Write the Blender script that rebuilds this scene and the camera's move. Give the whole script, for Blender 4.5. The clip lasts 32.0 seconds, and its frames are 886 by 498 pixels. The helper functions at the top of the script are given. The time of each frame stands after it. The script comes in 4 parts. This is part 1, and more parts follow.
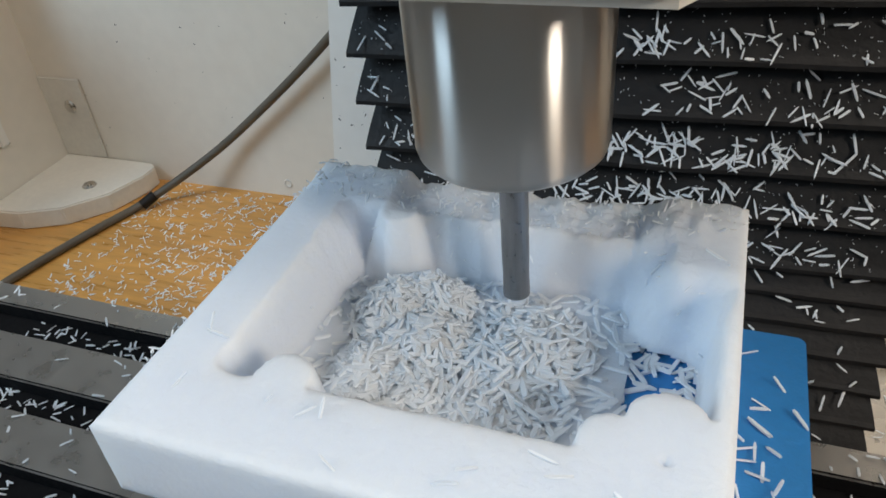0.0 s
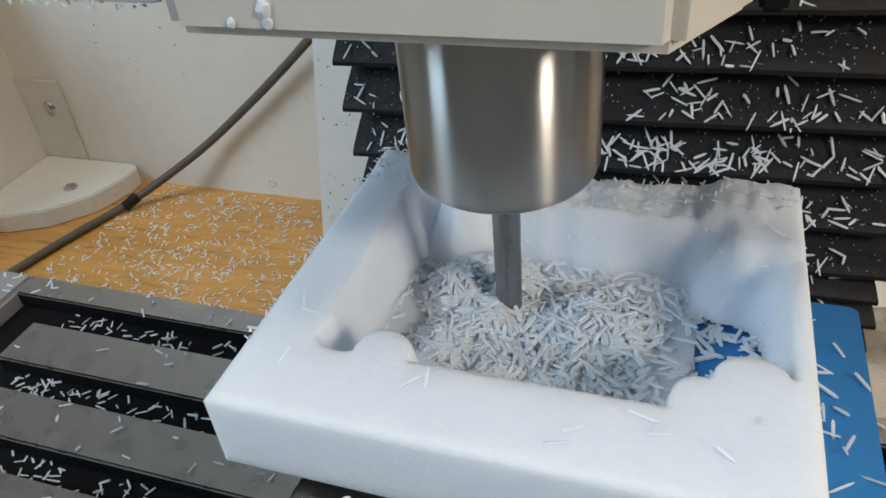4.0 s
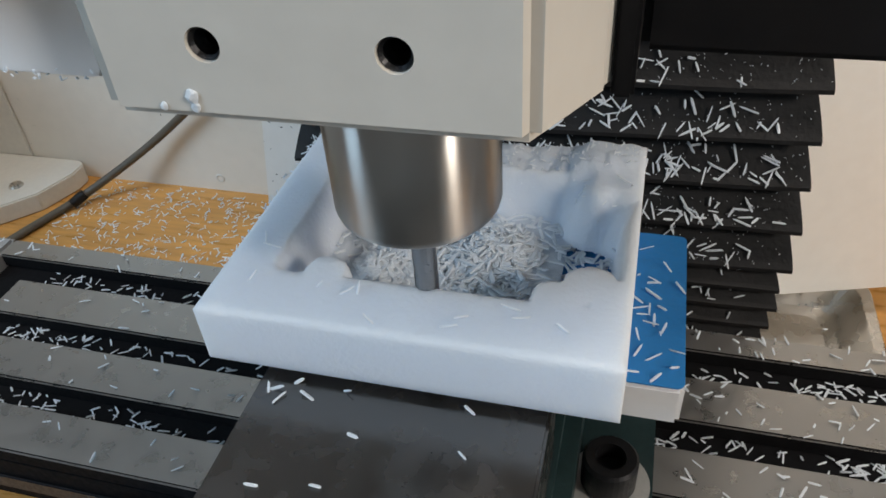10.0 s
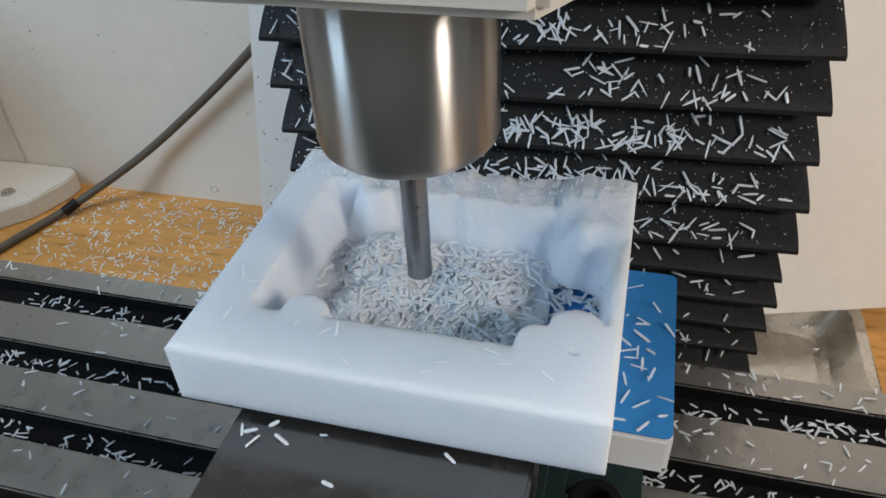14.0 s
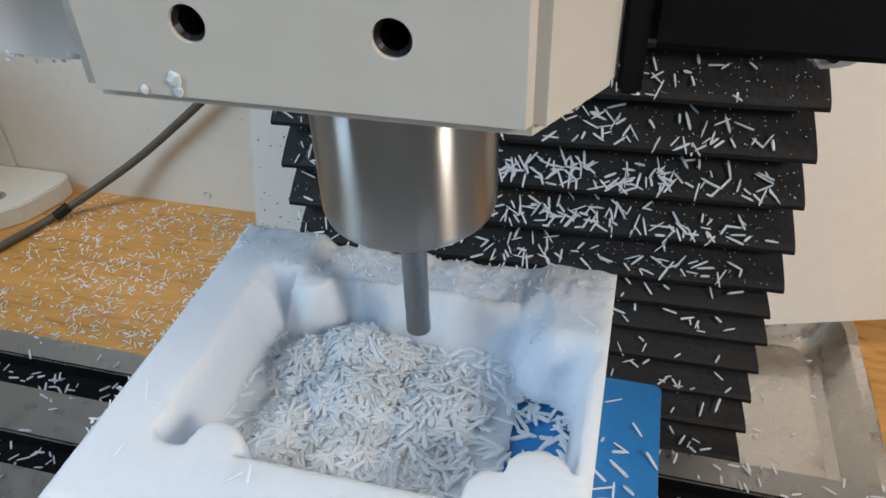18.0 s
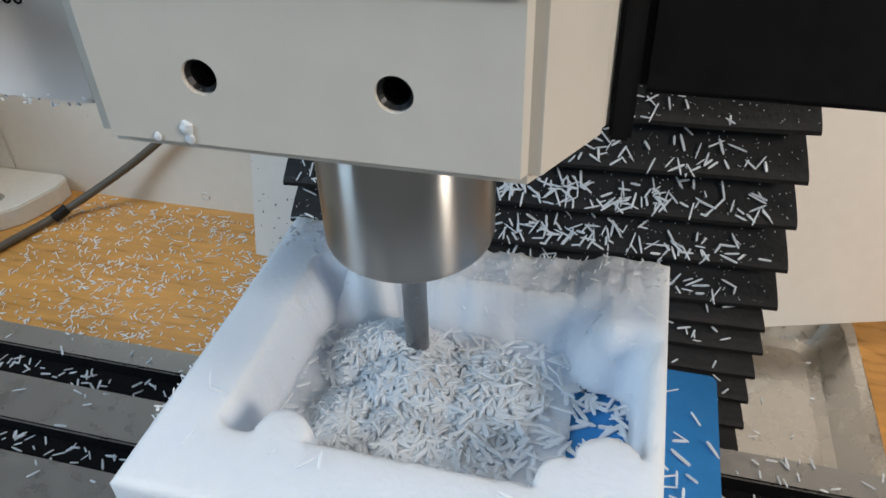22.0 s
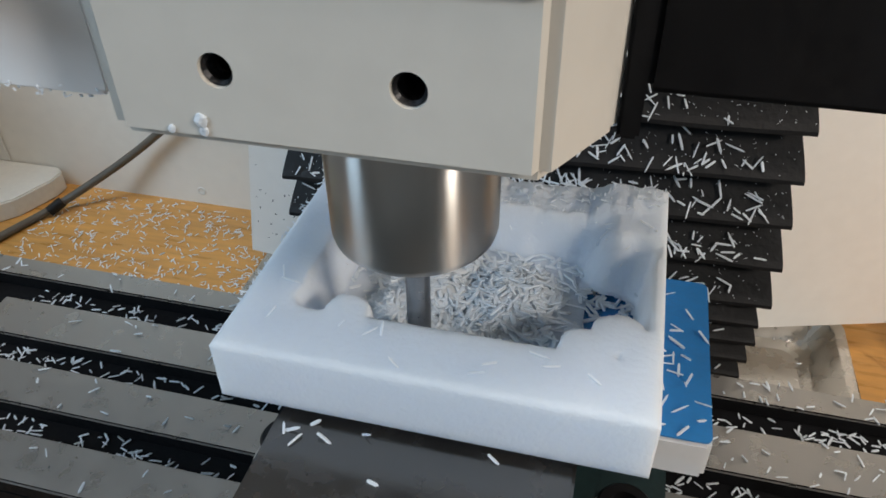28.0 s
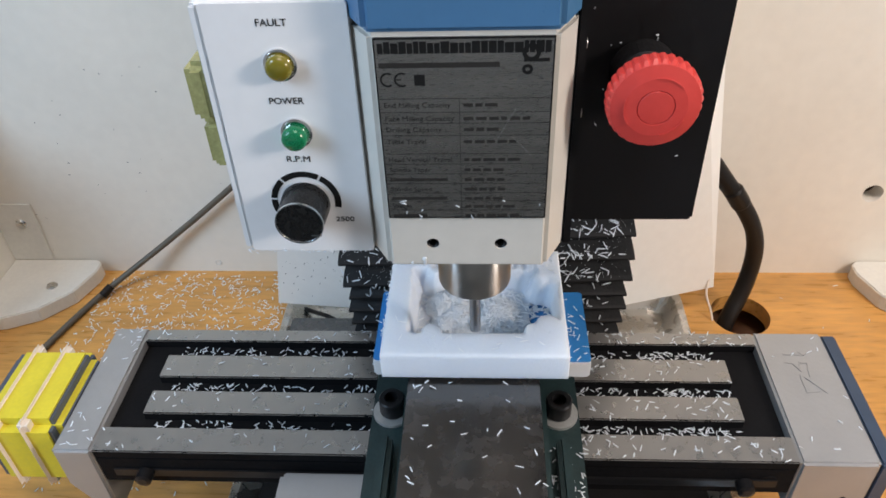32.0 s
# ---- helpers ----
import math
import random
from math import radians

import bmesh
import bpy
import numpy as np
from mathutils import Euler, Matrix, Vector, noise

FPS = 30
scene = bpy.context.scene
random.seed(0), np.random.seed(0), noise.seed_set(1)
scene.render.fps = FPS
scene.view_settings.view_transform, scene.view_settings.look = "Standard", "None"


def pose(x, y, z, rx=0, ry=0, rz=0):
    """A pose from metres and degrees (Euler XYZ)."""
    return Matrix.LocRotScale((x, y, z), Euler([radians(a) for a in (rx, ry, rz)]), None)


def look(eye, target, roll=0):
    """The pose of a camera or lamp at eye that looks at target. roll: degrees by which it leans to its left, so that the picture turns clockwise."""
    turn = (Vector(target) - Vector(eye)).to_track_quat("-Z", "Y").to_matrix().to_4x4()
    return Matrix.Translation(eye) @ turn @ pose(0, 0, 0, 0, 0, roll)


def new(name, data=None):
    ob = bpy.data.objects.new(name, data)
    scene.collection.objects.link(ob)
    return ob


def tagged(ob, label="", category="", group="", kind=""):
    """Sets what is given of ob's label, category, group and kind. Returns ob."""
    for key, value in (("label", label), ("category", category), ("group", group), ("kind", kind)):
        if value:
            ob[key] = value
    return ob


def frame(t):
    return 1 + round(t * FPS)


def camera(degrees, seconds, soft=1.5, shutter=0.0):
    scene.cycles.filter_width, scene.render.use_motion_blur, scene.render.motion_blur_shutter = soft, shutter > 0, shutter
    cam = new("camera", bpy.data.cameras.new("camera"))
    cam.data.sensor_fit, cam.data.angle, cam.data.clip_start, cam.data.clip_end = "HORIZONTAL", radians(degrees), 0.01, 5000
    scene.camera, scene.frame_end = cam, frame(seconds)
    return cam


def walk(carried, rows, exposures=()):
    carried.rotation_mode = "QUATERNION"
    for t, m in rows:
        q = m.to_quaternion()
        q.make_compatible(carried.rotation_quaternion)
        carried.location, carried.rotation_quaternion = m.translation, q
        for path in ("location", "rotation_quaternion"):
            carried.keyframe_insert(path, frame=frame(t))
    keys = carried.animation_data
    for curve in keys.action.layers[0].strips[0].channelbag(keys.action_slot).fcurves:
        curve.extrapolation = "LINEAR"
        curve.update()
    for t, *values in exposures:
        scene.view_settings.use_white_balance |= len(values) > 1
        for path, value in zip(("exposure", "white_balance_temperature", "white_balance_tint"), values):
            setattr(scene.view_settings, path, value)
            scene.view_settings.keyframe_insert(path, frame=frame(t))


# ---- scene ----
cam = camera(60.96, 32.0, soft=1.6, shutter=0.3)
# seconds, place, yaw, pitch, roll of the camera
PATH = [
    (0, 0.0339, -0.1584, 0.1992, 19.44, -36.05, 4.60), (0.5, 0.0354, -0.1576, 0.1995, 19.28, -37.10, 4.68), (1, 0.0351, -0.1538, 0.2016, 18.60, -36.69, 4.85),
    (1.5, 0.0355, -0.1550, 0.2019, 18.41, -36.91, 4.83), (2, 0.0338, -0.1561, 0.2034, 18.08, -36.82, 4.96), (2.5, 0.0347, -0.1553, 0.2026, 18.29, -37.01, 4.70),
    (4.5, 0.0315, -0.1602, 0.2049, 17.12, -36.72, 4.57), (5, 0.0411, -0.1603, 0.2273, 14.86, -39.45, 3.84), (5.5, 0.0435, -0.1642, 0.2262, 14.12, -39.80, 3.82),
    (6, 0.0434, -0.1650, 0.2262, 13.97, -39.57, 3.85), (6.5, 0.0434, -0.1651, 0.2251, 14.01, -39.32, 3.59), (7, 0.0428, -0.1647, 0.2254, 13.97, -39.26, 3.58),
    (7.5, 0.0429, -0.1640, 0.2253, 14.12, -39.27, 3.56), (8, 0.0430, -0.1640, 0.2258, 14.12, -39.21, 3.60), (8.5, 0.0431, -0.1646, 0.2261, 14.19, -39.23, 3.56),
    (9, 0.0440, -0.1657, 0.2275, 14.31, -39.18, 3.62), (9.5, 0.0437, -0.1652, 0.2269, 14.38, -39.07, 3.48), (10, 0.0434, -0.1644, 0.2271, 14.47, -38.95, 3.37),
    (10.5, 0.0433, -0.1638, 0.2262, 14.49, -38.79, 3.17), (11, 0.0432, -0.1632, 0.2280, 14.67, -38.16, 2.87), (11.5, 0.0424, -0.1629, 0.2279, 14.58, -38.09, 2.71),
    (12, 0.0421, -0.1634, 0.2282, 14.43, -38.24, 2.65), (12.5, 0.0424, -0.1632, 0.2279, 14.51, -38.06, 2.50), (13, 0.0416, -0.1654, 0.2271, 14.42, -37.81, 2.38),
    (13.5, 0.0423, -0.1632, 0.2283, 14.52, -38.00, 2.44), (14, 0.0421, -0.1630, 0.2287, 14.53, -38.11, 2.33), (14.2, 0.0424, -0.1630, 0.2282, 14.55, -38.05, 2.33),
    (14.5, 0.0426, -0.1640, 0.2270, 14.62, -37.96, 2.36), (16.5, 0.0409, -0.1592, 0.2336, 14.39, -38.23, 2.13), (17, 0.0413, -0.1615, 0.2304, 14.47, -37.88, 1.78),
    (17.5, 0.0415, -0.1611, 0.2293, 14.46, -37.68, 1.69), (18, 0.0408, -0.1614, 0.2287, 14.38, -37.60, 1.60), (18.5, 0.0411, -0.1623, 0.2281, 14.42, -37.50, 1.57),
    (19, 0.0410, -0.1615, 0.2284, 14.44, -37.39, 1.50), (19.5, 0.0411, -0.1617, 0.2272, 14.37, -37.47, 1.53), (20, 0.0413, -0.1623, 0.2270, 14.24, -37.40, 1.47),
    (20.5, 0.0413, -0.1621, 0.2272, 14.21, -37.29, 1.36), (21, 0.0414, -0.1624, 0.2270, 14.20, -37.26, 1.38), (21.5, 0.0412, -0.1620, 0.2269, 14.25, -37.20, 1.37),
    (22, 0.0412, -0.1623, 0.2266, 14.36, -37.22, 1.50), (22.5, 0.0411, -0.1621, 0.2262, 14.32, -37.42, 1.50), (23, 0.0411, -0.1617, 0.2268, 14.34, -37.31, 1.50),
    (23.5, 0.0407, -0.1616, 0.2270, 14.39, -37.28, 1.44), (24, 0.0407, -0.1613, 0.2266, 14.29, -37.31, 1.41), (24.5, 0.0409, -0.1615, 0.2268, 14.24, -37.31, 1.38),
    (25, 0.0410, -0.1619, 0.2263, 14.32, -37.17, 1.43), (25.5, 0.0411, -0.1621, 0.2270, 14.34, -37.24, 1.38), (27.5, 0.0407, -0.1611, 0.2273, 14.28, -37.26, 1.29),
    (28, 0.0389, -0.1646, 0.2293, 14.27, -37.51, 0.60), (28.3, 0.0343, -0.1873, 0.2674, 14.83, -36.87, 0.12), (28.5, 0.0351, -0.2122, 0.2970, 15.66, -39.49, -0.76),
    (28.6, 0.0365, -0.2322, 0.3204, 15.19, -40.18, -0.78), (29, 0.0389, -0.2901, 0.4033, 12.45, -42.00, -0.24), (29.5, 0.0315, -0.3288, 0.4064, 11.21, -41.77, -1.96),
    (30, 0.0089, -0.3169, 0.4131, 8.59, -39.12, 0.36), (30.5, 0.0031, -0.3126, 0.4004, 6.18, -40.13, 0.78), (31, 0.0083, -0.3149, 0.4064, 5.01, -39.84, 0.95),
    (31.5, 0.0110, -0.3174, 0.4077, 4.34, -39.11, 1.36), (32, 0.0033, -0.3327, 0.4055, 2.58, -38.36, 1.94),
]
# seconds, table across, table in and out, head up and down
TRAVEL = [
    (0, -0.0054, -0.0532, -0.0200), (0.5, -0.0028, -0.0509, -0.0177), (1, 0.0002, -0.0483, -0.0198), (1.5, 0.0035, -0.0473, -0.0185),
    (2, 0.0047, -0.0464, -0.0195), (2.5, 0.0073, -0.0427, -0.0183), (4.5, 0.0089, -0.0379, -0.0232), (5, 0.0082, -0.0298, -0.0198),
    (5.5, 0.0092, -0.0278, -0.0208), (6, 0.0095, -0.0248, -0.0204), (6.5, 0.0102, -0.0217, -0.0205), (7, 0.0098, -0.0182, -0.0203),
    (7.5, 0.0092, -0.0155, -0.0203), (8, 0.0075, -0.0128, -0.0202), (8.5, 0.0054, -0.0101, -0.0197), (9, 0.0032, -0.0071, -0.0193),
    (9.5, 0.0010, -0.0050, -0.0193), (10, -0.0022, -0.0051, -0.0191), (10.5, -0.0027, -0.0062, -0.0179), (11, -0.0025, -0.0068, -0.0153),
    (11.5, -0.0025, -0.0067, -0.0119), (12, -0.0032, -0.0065, -0.0093), (12.5, -0.0026, -0.0067, -0.0065), (13, -0.0029, -0.0082, -0.0032),
    (13.5, -0.0027, -0.0065, 0.0024), (14, -0.0035, -0.0131, 0.0032), (14.2, -0.0036, -0.0182, 0.0033), (14.5, -0.0035, -0.0265, 0.0034),
    (16.5, -0.0058, -0.0518, 0.0017), (17, -0.0058, -0.0518, -0.0030), (17.5, -0.0058, -0.0518, -0.0074), (18, -0.0058, -0.0518, -0.0112),
    (18.5, -0.0058, -0.0518, -0.0149), (19, -0.0058, -0.0518, -0.0183), (19.5, -0.0043, -0.0539, -0.0205), (20, -0.0018, -0.0543, -0.0204),
    (20.5, 0.0007, -0.0528, -0.0204), (21, 0.0039, -0.0506, -0.0206), (21.5, 0.0061, -0.0495, -0.0208), (22, 0.0077, -0.0466, -0.0209),
    (22.5, 0.0086, -0.0437, -0.0207), (23, 0.0092, -0.0409, -0.0206), (23.5, 0.0102, -0.0377, -0.0204), (24, 0.0111, -0.0345, -0.0209),
    (24.5, 0.0111, -0.0316, -0.0207), (25, 0.0117, -0.0285, -0.0213), (25.5, 0.0115, -0.0251, -0.0206), (27.5, 0.0094, -0.0130, -0.0203),
    (28, 0.0072, -0.0087, -0.0191), (28.3, 0.0052, -0.0059, -0.0177), (28.5, 0.0045, -0.0040, -0.0177), (28.6, 0.0041, -0.0033, -0.0176),
    (29, 0.0022, -0.0005, -0.0159), (29.5, -0.0001, -0.0006, -0.0154), (30, 0.0006, -0.0034, -0.0155), (30.5, -0.0004, -0.0016, -0.0107),
    (31, -0.0002, -0.0007, -0.0073), (31.5, -0.0008, -0.0014, -0.0045), (32, -0.0000, 0.0000, 0.0000),
]

EXPOSURES = [(0.0, -0.62, 6950, 14), (4.5, -0.62, 6950, 14), (5.5, -0.62, 6700, 14), (28.0, -0.62, 6700, 14), (29.0, -0.08, 6600, 18), (30.0, -0.27, 6650, 18), (32.0, -0.33, 6650, 18)]
walk(cam, [(t, pose(x, y, z, 90 + pitch, roll, yaw)) for t, x, y, z, yaw, pitch, roll in PATH], EXPOSURES)

# ---- light ----
world = bpy.data.worlds.new("room_air")
scene.world = world
world.use_nodes = True
world.node_tree.nodes["Background"].inputs[0].default_value = (0.75, 0.85, 1.0, 1)
world.node_tree.nodes["Background"].inputs[1].default_value = 0.15


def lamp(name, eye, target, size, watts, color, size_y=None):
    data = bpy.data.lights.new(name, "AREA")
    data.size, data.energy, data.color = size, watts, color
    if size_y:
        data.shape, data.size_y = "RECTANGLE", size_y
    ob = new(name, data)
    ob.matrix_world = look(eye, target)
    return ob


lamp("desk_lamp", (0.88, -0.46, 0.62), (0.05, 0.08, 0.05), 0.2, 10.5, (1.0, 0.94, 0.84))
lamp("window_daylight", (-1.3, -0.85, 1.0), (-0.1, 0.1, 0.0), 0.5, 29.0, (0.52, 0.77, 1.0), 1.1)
# Added overhead fill with no known fitting, to lift walls and table.
lamp("overhead_fill_light", (0.15, -0.18, 1.5), (0.12, 0.1, 0.0), 0.5, 12.0, (1.0, 0.93, 0.83))

# ---- materials ----


def material(name, color, rough=0.5, metal=0.0, var=0.12, scale=30.0, bump=0.0, bump_scale=200.0, dark=None, stretch=(1, 1, 1), spread=0.0, **extra):
    """A surface with a coarse and a fine variation of its colour and a fine relief; scale is in features a metre."""
    m = bpy.data.materials.new(name)
    m.use_nodes = True
    nt = m.node_tree
    n, link = nt.nodes, nt.links.new
    p = n["Principled BSDF"]
    tex = n.new("ShaderNodeTexCoord")
    mp = n.new("ShaderNodeMapping")
    mp.inputs["Scale"].default_value = stretch
    link(tex.outputs["Object"], mp.inputs[0])
    big, fine = n.new("ShaderNodeTexNoise"), n.new("ShaderNodeTexNoise")
    for node, s, detail in ((big, scale, 4.0), (fine, scale * 9, 6.0)):
        node.inputs["Scale"].default_value, node.inputs["Detail"].default_value = s, detail
        link(mp.outputs[0], node.inputs["Vector"])
    add = n.new("ShaderNodeMath")
    add.operation = "ADD"
    link(big.outputs[0], add.inputs[0]), link(fine.outputs[0], add.inputs[1])
    ramp = n.new("ShaderNodeMapRange")
    ramp.inputs[1].default_value, ramp.inputs[2].default_value = 0.65, 1.35
    link(add.outputs[0], ramp.inputs[0])
    mix = n.new("ShaderNodeMix")
    mix.data_type = "RGBA"
    lo = dark or [c * (1 - var) for c in color]
    hi = [min(1, c * (1 + var * 0.5)) for c in color]
    mix.inputs["A"].default_value, mix.inputs["B"].default_value = (*lo, 1), (*hi, 1)
    link(ramp.outputs[0], mix.inputs["Factor"])
    last = mix.outputs["Result"]
    if spread:
        info, hsv = n.new("ShaderNodeObjectInfo"), n.new("ShaderNodeHueSaturation")
        rng = n.new("ShaderNodeMapRange")
        rng.inputs[3].default_value, rng.inputs[4].default_value = 1 - spread, 1 + spread
        link(info.outputs["Random"], rng.inputs[0]), link(rng.outputs[0], hsv.inputs["Value"]), link(last, hsv.inputs["Color"])
        last = hsv.outputs[0]
    link(last, p.inputs["Base Color"])
    rr = n.new("ShaderNodeMapRange")
    rr.inputs[1].default_value, rr.inputs[2].default_value = 0.3, 0.7
    rr.inputs[3].default_value, rr.inputs[4].default_value = max(0.02, rough - 0.1), min(1, rough + 0.1)
    link(fine.outputs[0], rr.inputs[0]), link(rr.outputs[0], p.inputs["Roughness"])
    p.inputs["Metallic"].default_value = metal
    if bump:
        grain, b = n.new("ShaderNodeTexNoise"), n.new("ShaderNodeBump")
        grain.inputs["Scale"].default_value, grain.inputs["Detail"].default_value = bump_scale, 5.0
        link(mp.outputs[0], grain.inputs["Vector"]), link(grain.outputs[0], b.inputs["Height"])
        b.inputs["Strength"].default_value, b.inputs["Distance"].default_value = bump, 0.001
        link(b.outputs[0], p.inputs["Normal"])
    for key, value in extra.items():
        p.inputs[key.replace("_", " ")].default_value = value
    return m


def wood_material():
    m = material("varnished_board", (0.65, 0.325, 0.088), 0.34, 0, 0.34, 9.0, 0.15, 160.0, stretch=(0.4, 2.6, 2.6))
    return m


def brushed(name, color, rough=0.28):
    m = material(name, color, rough, 1.0, 0.05, 6.0)
    p = m.node_tree.nodes["Principled BSDF"]
    p.inputs["Anisotropic"].default_value, p.inputs["Anisotropic Rotation"].default_value = 1.0, 0.25
    tangent = m.node_tree.nodes.new("ShaderNodeTangent")
    tangent.direction_type, tangent.axis = "RADIAL", "Z"
    m.node_tree.links.new(tangent.outputs[0], p.inputs["Tangent"])
    for one in list(p.inputs["Roughness"].links):
        m.node_tree.links.remove(one)
    p.inputs["Roughness"].default_value = rough
    return m


def sliver_material():
    """Thin shavings of milky plastic: half of the light goes through them."""
    m = material("white_plastic_chip", (0.895, 0.94, 0.98), 0.4, 0, 0.03, 200.0)
    n, link = m.node_tree.nodes, m.node_tree.links.new
    thin, mix = n.new("ShaderNodeBsdfTranslucent"), n.new("ShaderNodeMixShader")
    thin.inputs["Color"].default_value = (0.90, 0.95, 0.995, 1)
    mix.inputs[0].default_value = 0.42
    link(n["Principled BSDF"].outputs[0], mix.inputs[1]), link(thin.outputs[0], mix.inputs[2])
    link(mix.outputs[0], n["Material Output"].inputs["Surface"])
    return m


M = {
    "wood": wood_material(),
    "white_wall": material("white_laminate", (0.83, 0.79, 0.71), 0.5, 0, 0.05, 9.0, 0.04, 300.0),
    "panel": material("white_sheet", (0.90, 0.89, 0.85), 0.42, 0, 0.04, 12.0, 0.05, 200.0),
    "bracket": material("white_bracket", (0.74, 0.72, 0.66), 0.55, 0, 0.08, 25.0, 0.1, 260.0),
    "pan": material("galvanised_pan", (0.60, 0.58, 0.54), 0.27, 0.92, 0.08, 9.0, 0.02, 60.0),
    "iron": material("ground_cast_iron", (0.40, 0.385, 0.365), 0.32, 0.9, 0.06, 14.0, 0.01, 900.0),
    # Oil, plus the slots' depth shade put into a nearly black colour.
    "iron_dark": material("oily_shaded_cast_iron", (0.007, 0.007, 0.008), 0.75, 0.0, 0.3, 40.0, 0.2, 350.0, Specular_IOR_Level=0.1),
    "block": material("light_grey_casting", (0.42, 0.42, 0.42), 0.45, 0.55, 0.08, 35.0, 0.12, 300.0),
    "end_plate": material("blue_grey_plate", (0.05, 0.075, 0.12), 0.45, 0.2, 0.15, 40.0),
    "base": material("dark_machine_paint", (0.035, 0.037, 0.04), 0.5, 0, 0.3, 30.0, 0.2, 200.0),
    "vise": material("dark_green_casting", (0.014, 0.036, 0.038), 0.45, 0.1, 0.35, 60.0, 0.35, 260.0),
    "jaw": material("blackened_steel", (0.16, 0.156, 0.152), 0.24, 0.9, 0.06, 14.0, 0.02, 900.0),
    "steel": brushed("turned_steel", (0.42, 0.41, 0.39), 0.3),
    "tool": material("carbide_tool", (0.27, 0.275, 0.285), 0.35, 0.9, 0.1, 90.0),
    "bolt": material("black_oxide_bolt", (0.02, 0.02, 0.022), 0.4, 0.6, 0.2, 90.0),
    "washer": material("zinc_washer", (0.55, 0.55, 0.53), 0.4, 0.6, 0.15, 120.0),
    "head": material("cream_white_paint", (0.62, 0.595, 0.54), 0.4, 0, 0.05, 18.0, 0.05, 260.0),
    "blue": material("blue_machine_paint", (0.055, 0.17, 0.33), 0.36, 0, 0.08, 16.0, 0.06, 240.0),
    "plate": material("brushed_nameplate", (0.30, 0.29, 0.27), 0.30, 0.9, 0.2, 30.0, 0.04, 900.0, stretch=(1, 1, 9)),
    "faded_ink": material("worn_grey_print", (0.03, 0.028, 0.026), 0.6, 0, 0.1, Specular_IOR_Level=0.1),
    "ink": material("black_ink", (0.012, 0.012, 0.012), 0.6, 0, 0.1, Specular_IOR_Level=0.1),
    "box_white": material("white_panel_paint", (0.80, 0.80, 0.80), 0.4, 0, 0.03, 20.0),
    "box_grey": material("grey_box_edge", (0.46, 0.47, 0.49), 0.42, 0, 0.05, 20.0),
    "box_black": material("black_satin_box", (0.008, 0.008, 0.009), 0.5, 0, 0.2, 40.0, 0.06, 500.0, Specular_IOR_Level=0.2),
    "red": material("red_plastic", (0.62, 0.055, 0.045), 0.4, 0, 0.08, 40.0, 0.03, 300.0),
    "green": material("green_lens", (0.0, 0.36, 0.15), 0.16, 0, 0.1, 60.0, Transmission_Weight=0.6),
    "olive": material("unlit_yellow_lens", (0.24, 0.20, 0.02), 0.12, 0, 0.1, 60.0, Transmission_Weight=0.3),
    "latch": material("yellowed_clear_plastic", (0.50, 0.46, 0.19), 0.15, 0, 0.3, 60.0, Transmission_Weight=0.12),
    "knob": material("black_knob", (0.010, 0.010, 0.010), 0.28, 0, 0.2, 60.0, Specular_IOR_Level=0.3),
    "chrome": material("polished_ring", (0.75, 0.75, 0.75), 0.15, 1.0, 0.05),
    "rubber": material("black_bellows_rubber", (0.013, 0.013, 0.014), 0.6, 0, 0.4, 60.0, 0.4, 420.0, Specular_IOR_Level=0.28),
    "cable": material("grey_cable_jacket", (0.105, 0.092, 0.072), 0.5, 0, 0.15, 60.0),
    "cable_black": material("black_cable_jacket", (0.012, 0.010, 0.009), 0.38, 0, 0.15, 60.0, 0.2, 900.0, Specular_IOR_Level=0.25),
    "plastic": material("milled_white_polyethylene", (0.71, 0.78, 0.87), 0.62, 0, 0.02, 40.0, 0.35, 700.0, Subsurface_Weight=0.9, Subsurface_Scale=0.011, Subsurface_Radius=(1, 1, 1), Specular_IOR_Level=0.3),
    "chip": sliver_material(),
    "tape": material("blue_masking_tape", (0.015, 0.20, 0.52), 0.5, 0, 0.12, 50.0, 0.25, 600.0),
    "board": material("white_spoil_board", (0.78, 0.79, 0.80), 0.5, 0, 0.04, 40.0),
    "yellow": material("yellow_label", (0.72, 0.60, 0.04), 0.45, 0, 0.1, 40.0),
    "band": material("cream_rubber_band", (0.82, 0.72, 0.62), 0.6, 0, 0.08, 80.0),
    "motor": material("motor_case", (0.10, 0.12, 0.17), 0.4, 0.3, 0.2, 60.0),
    "orange": material("orange_lid", (0.75, 0.33, 0.02), 0.4, 0, 0.12, 50.0),
    "lid_ink": material("brown_lid_print", (0.16, 0.055, 0.01), 0.5, 0, 0.2, 60.0),
    "hole_wood": material("cut_board_edge", (0.17, 0.075, 0.035), 0.8, 0, 0.3, 60.0),
    "room": material("room_paint", (0.76, 0.755, 0.74), 0.8, 0, 0.05, 2.0),
    "dark_room": material("dark_backing", (0.03, 0.035, 0.035), 0.6, 0, 0.2, 5.0),
}

# ---- mesh helpers ----


def part(name, bm, mat, parent=None, label="", m=None, smooth=False):
    """Link a bmesh as one mesh object under a thing or a part."""
    me = bpy.data.meshes.new(name)
    bm.to_mesh(me)
    bm.free()
    for one in mat if isinstance(mat, (list, tuple)) else [mat]:
        me.materials.append(M[one])
    if smooth:
        me.shade_smooth()
    ob = new(name, me)
    if parent is not None:
        ob.parent = parent
    if m is not None:
        ob.matrix_basis = m
    return tagged(ob, label)


def thing(name, label, category, m=None, group="", kind=""):
    ob = new(name)
    ob.empty_display_size = 0.02
    if m is not None:
        ob.matrix_basis = m
    return tagged(ob, label, category, group, kind)


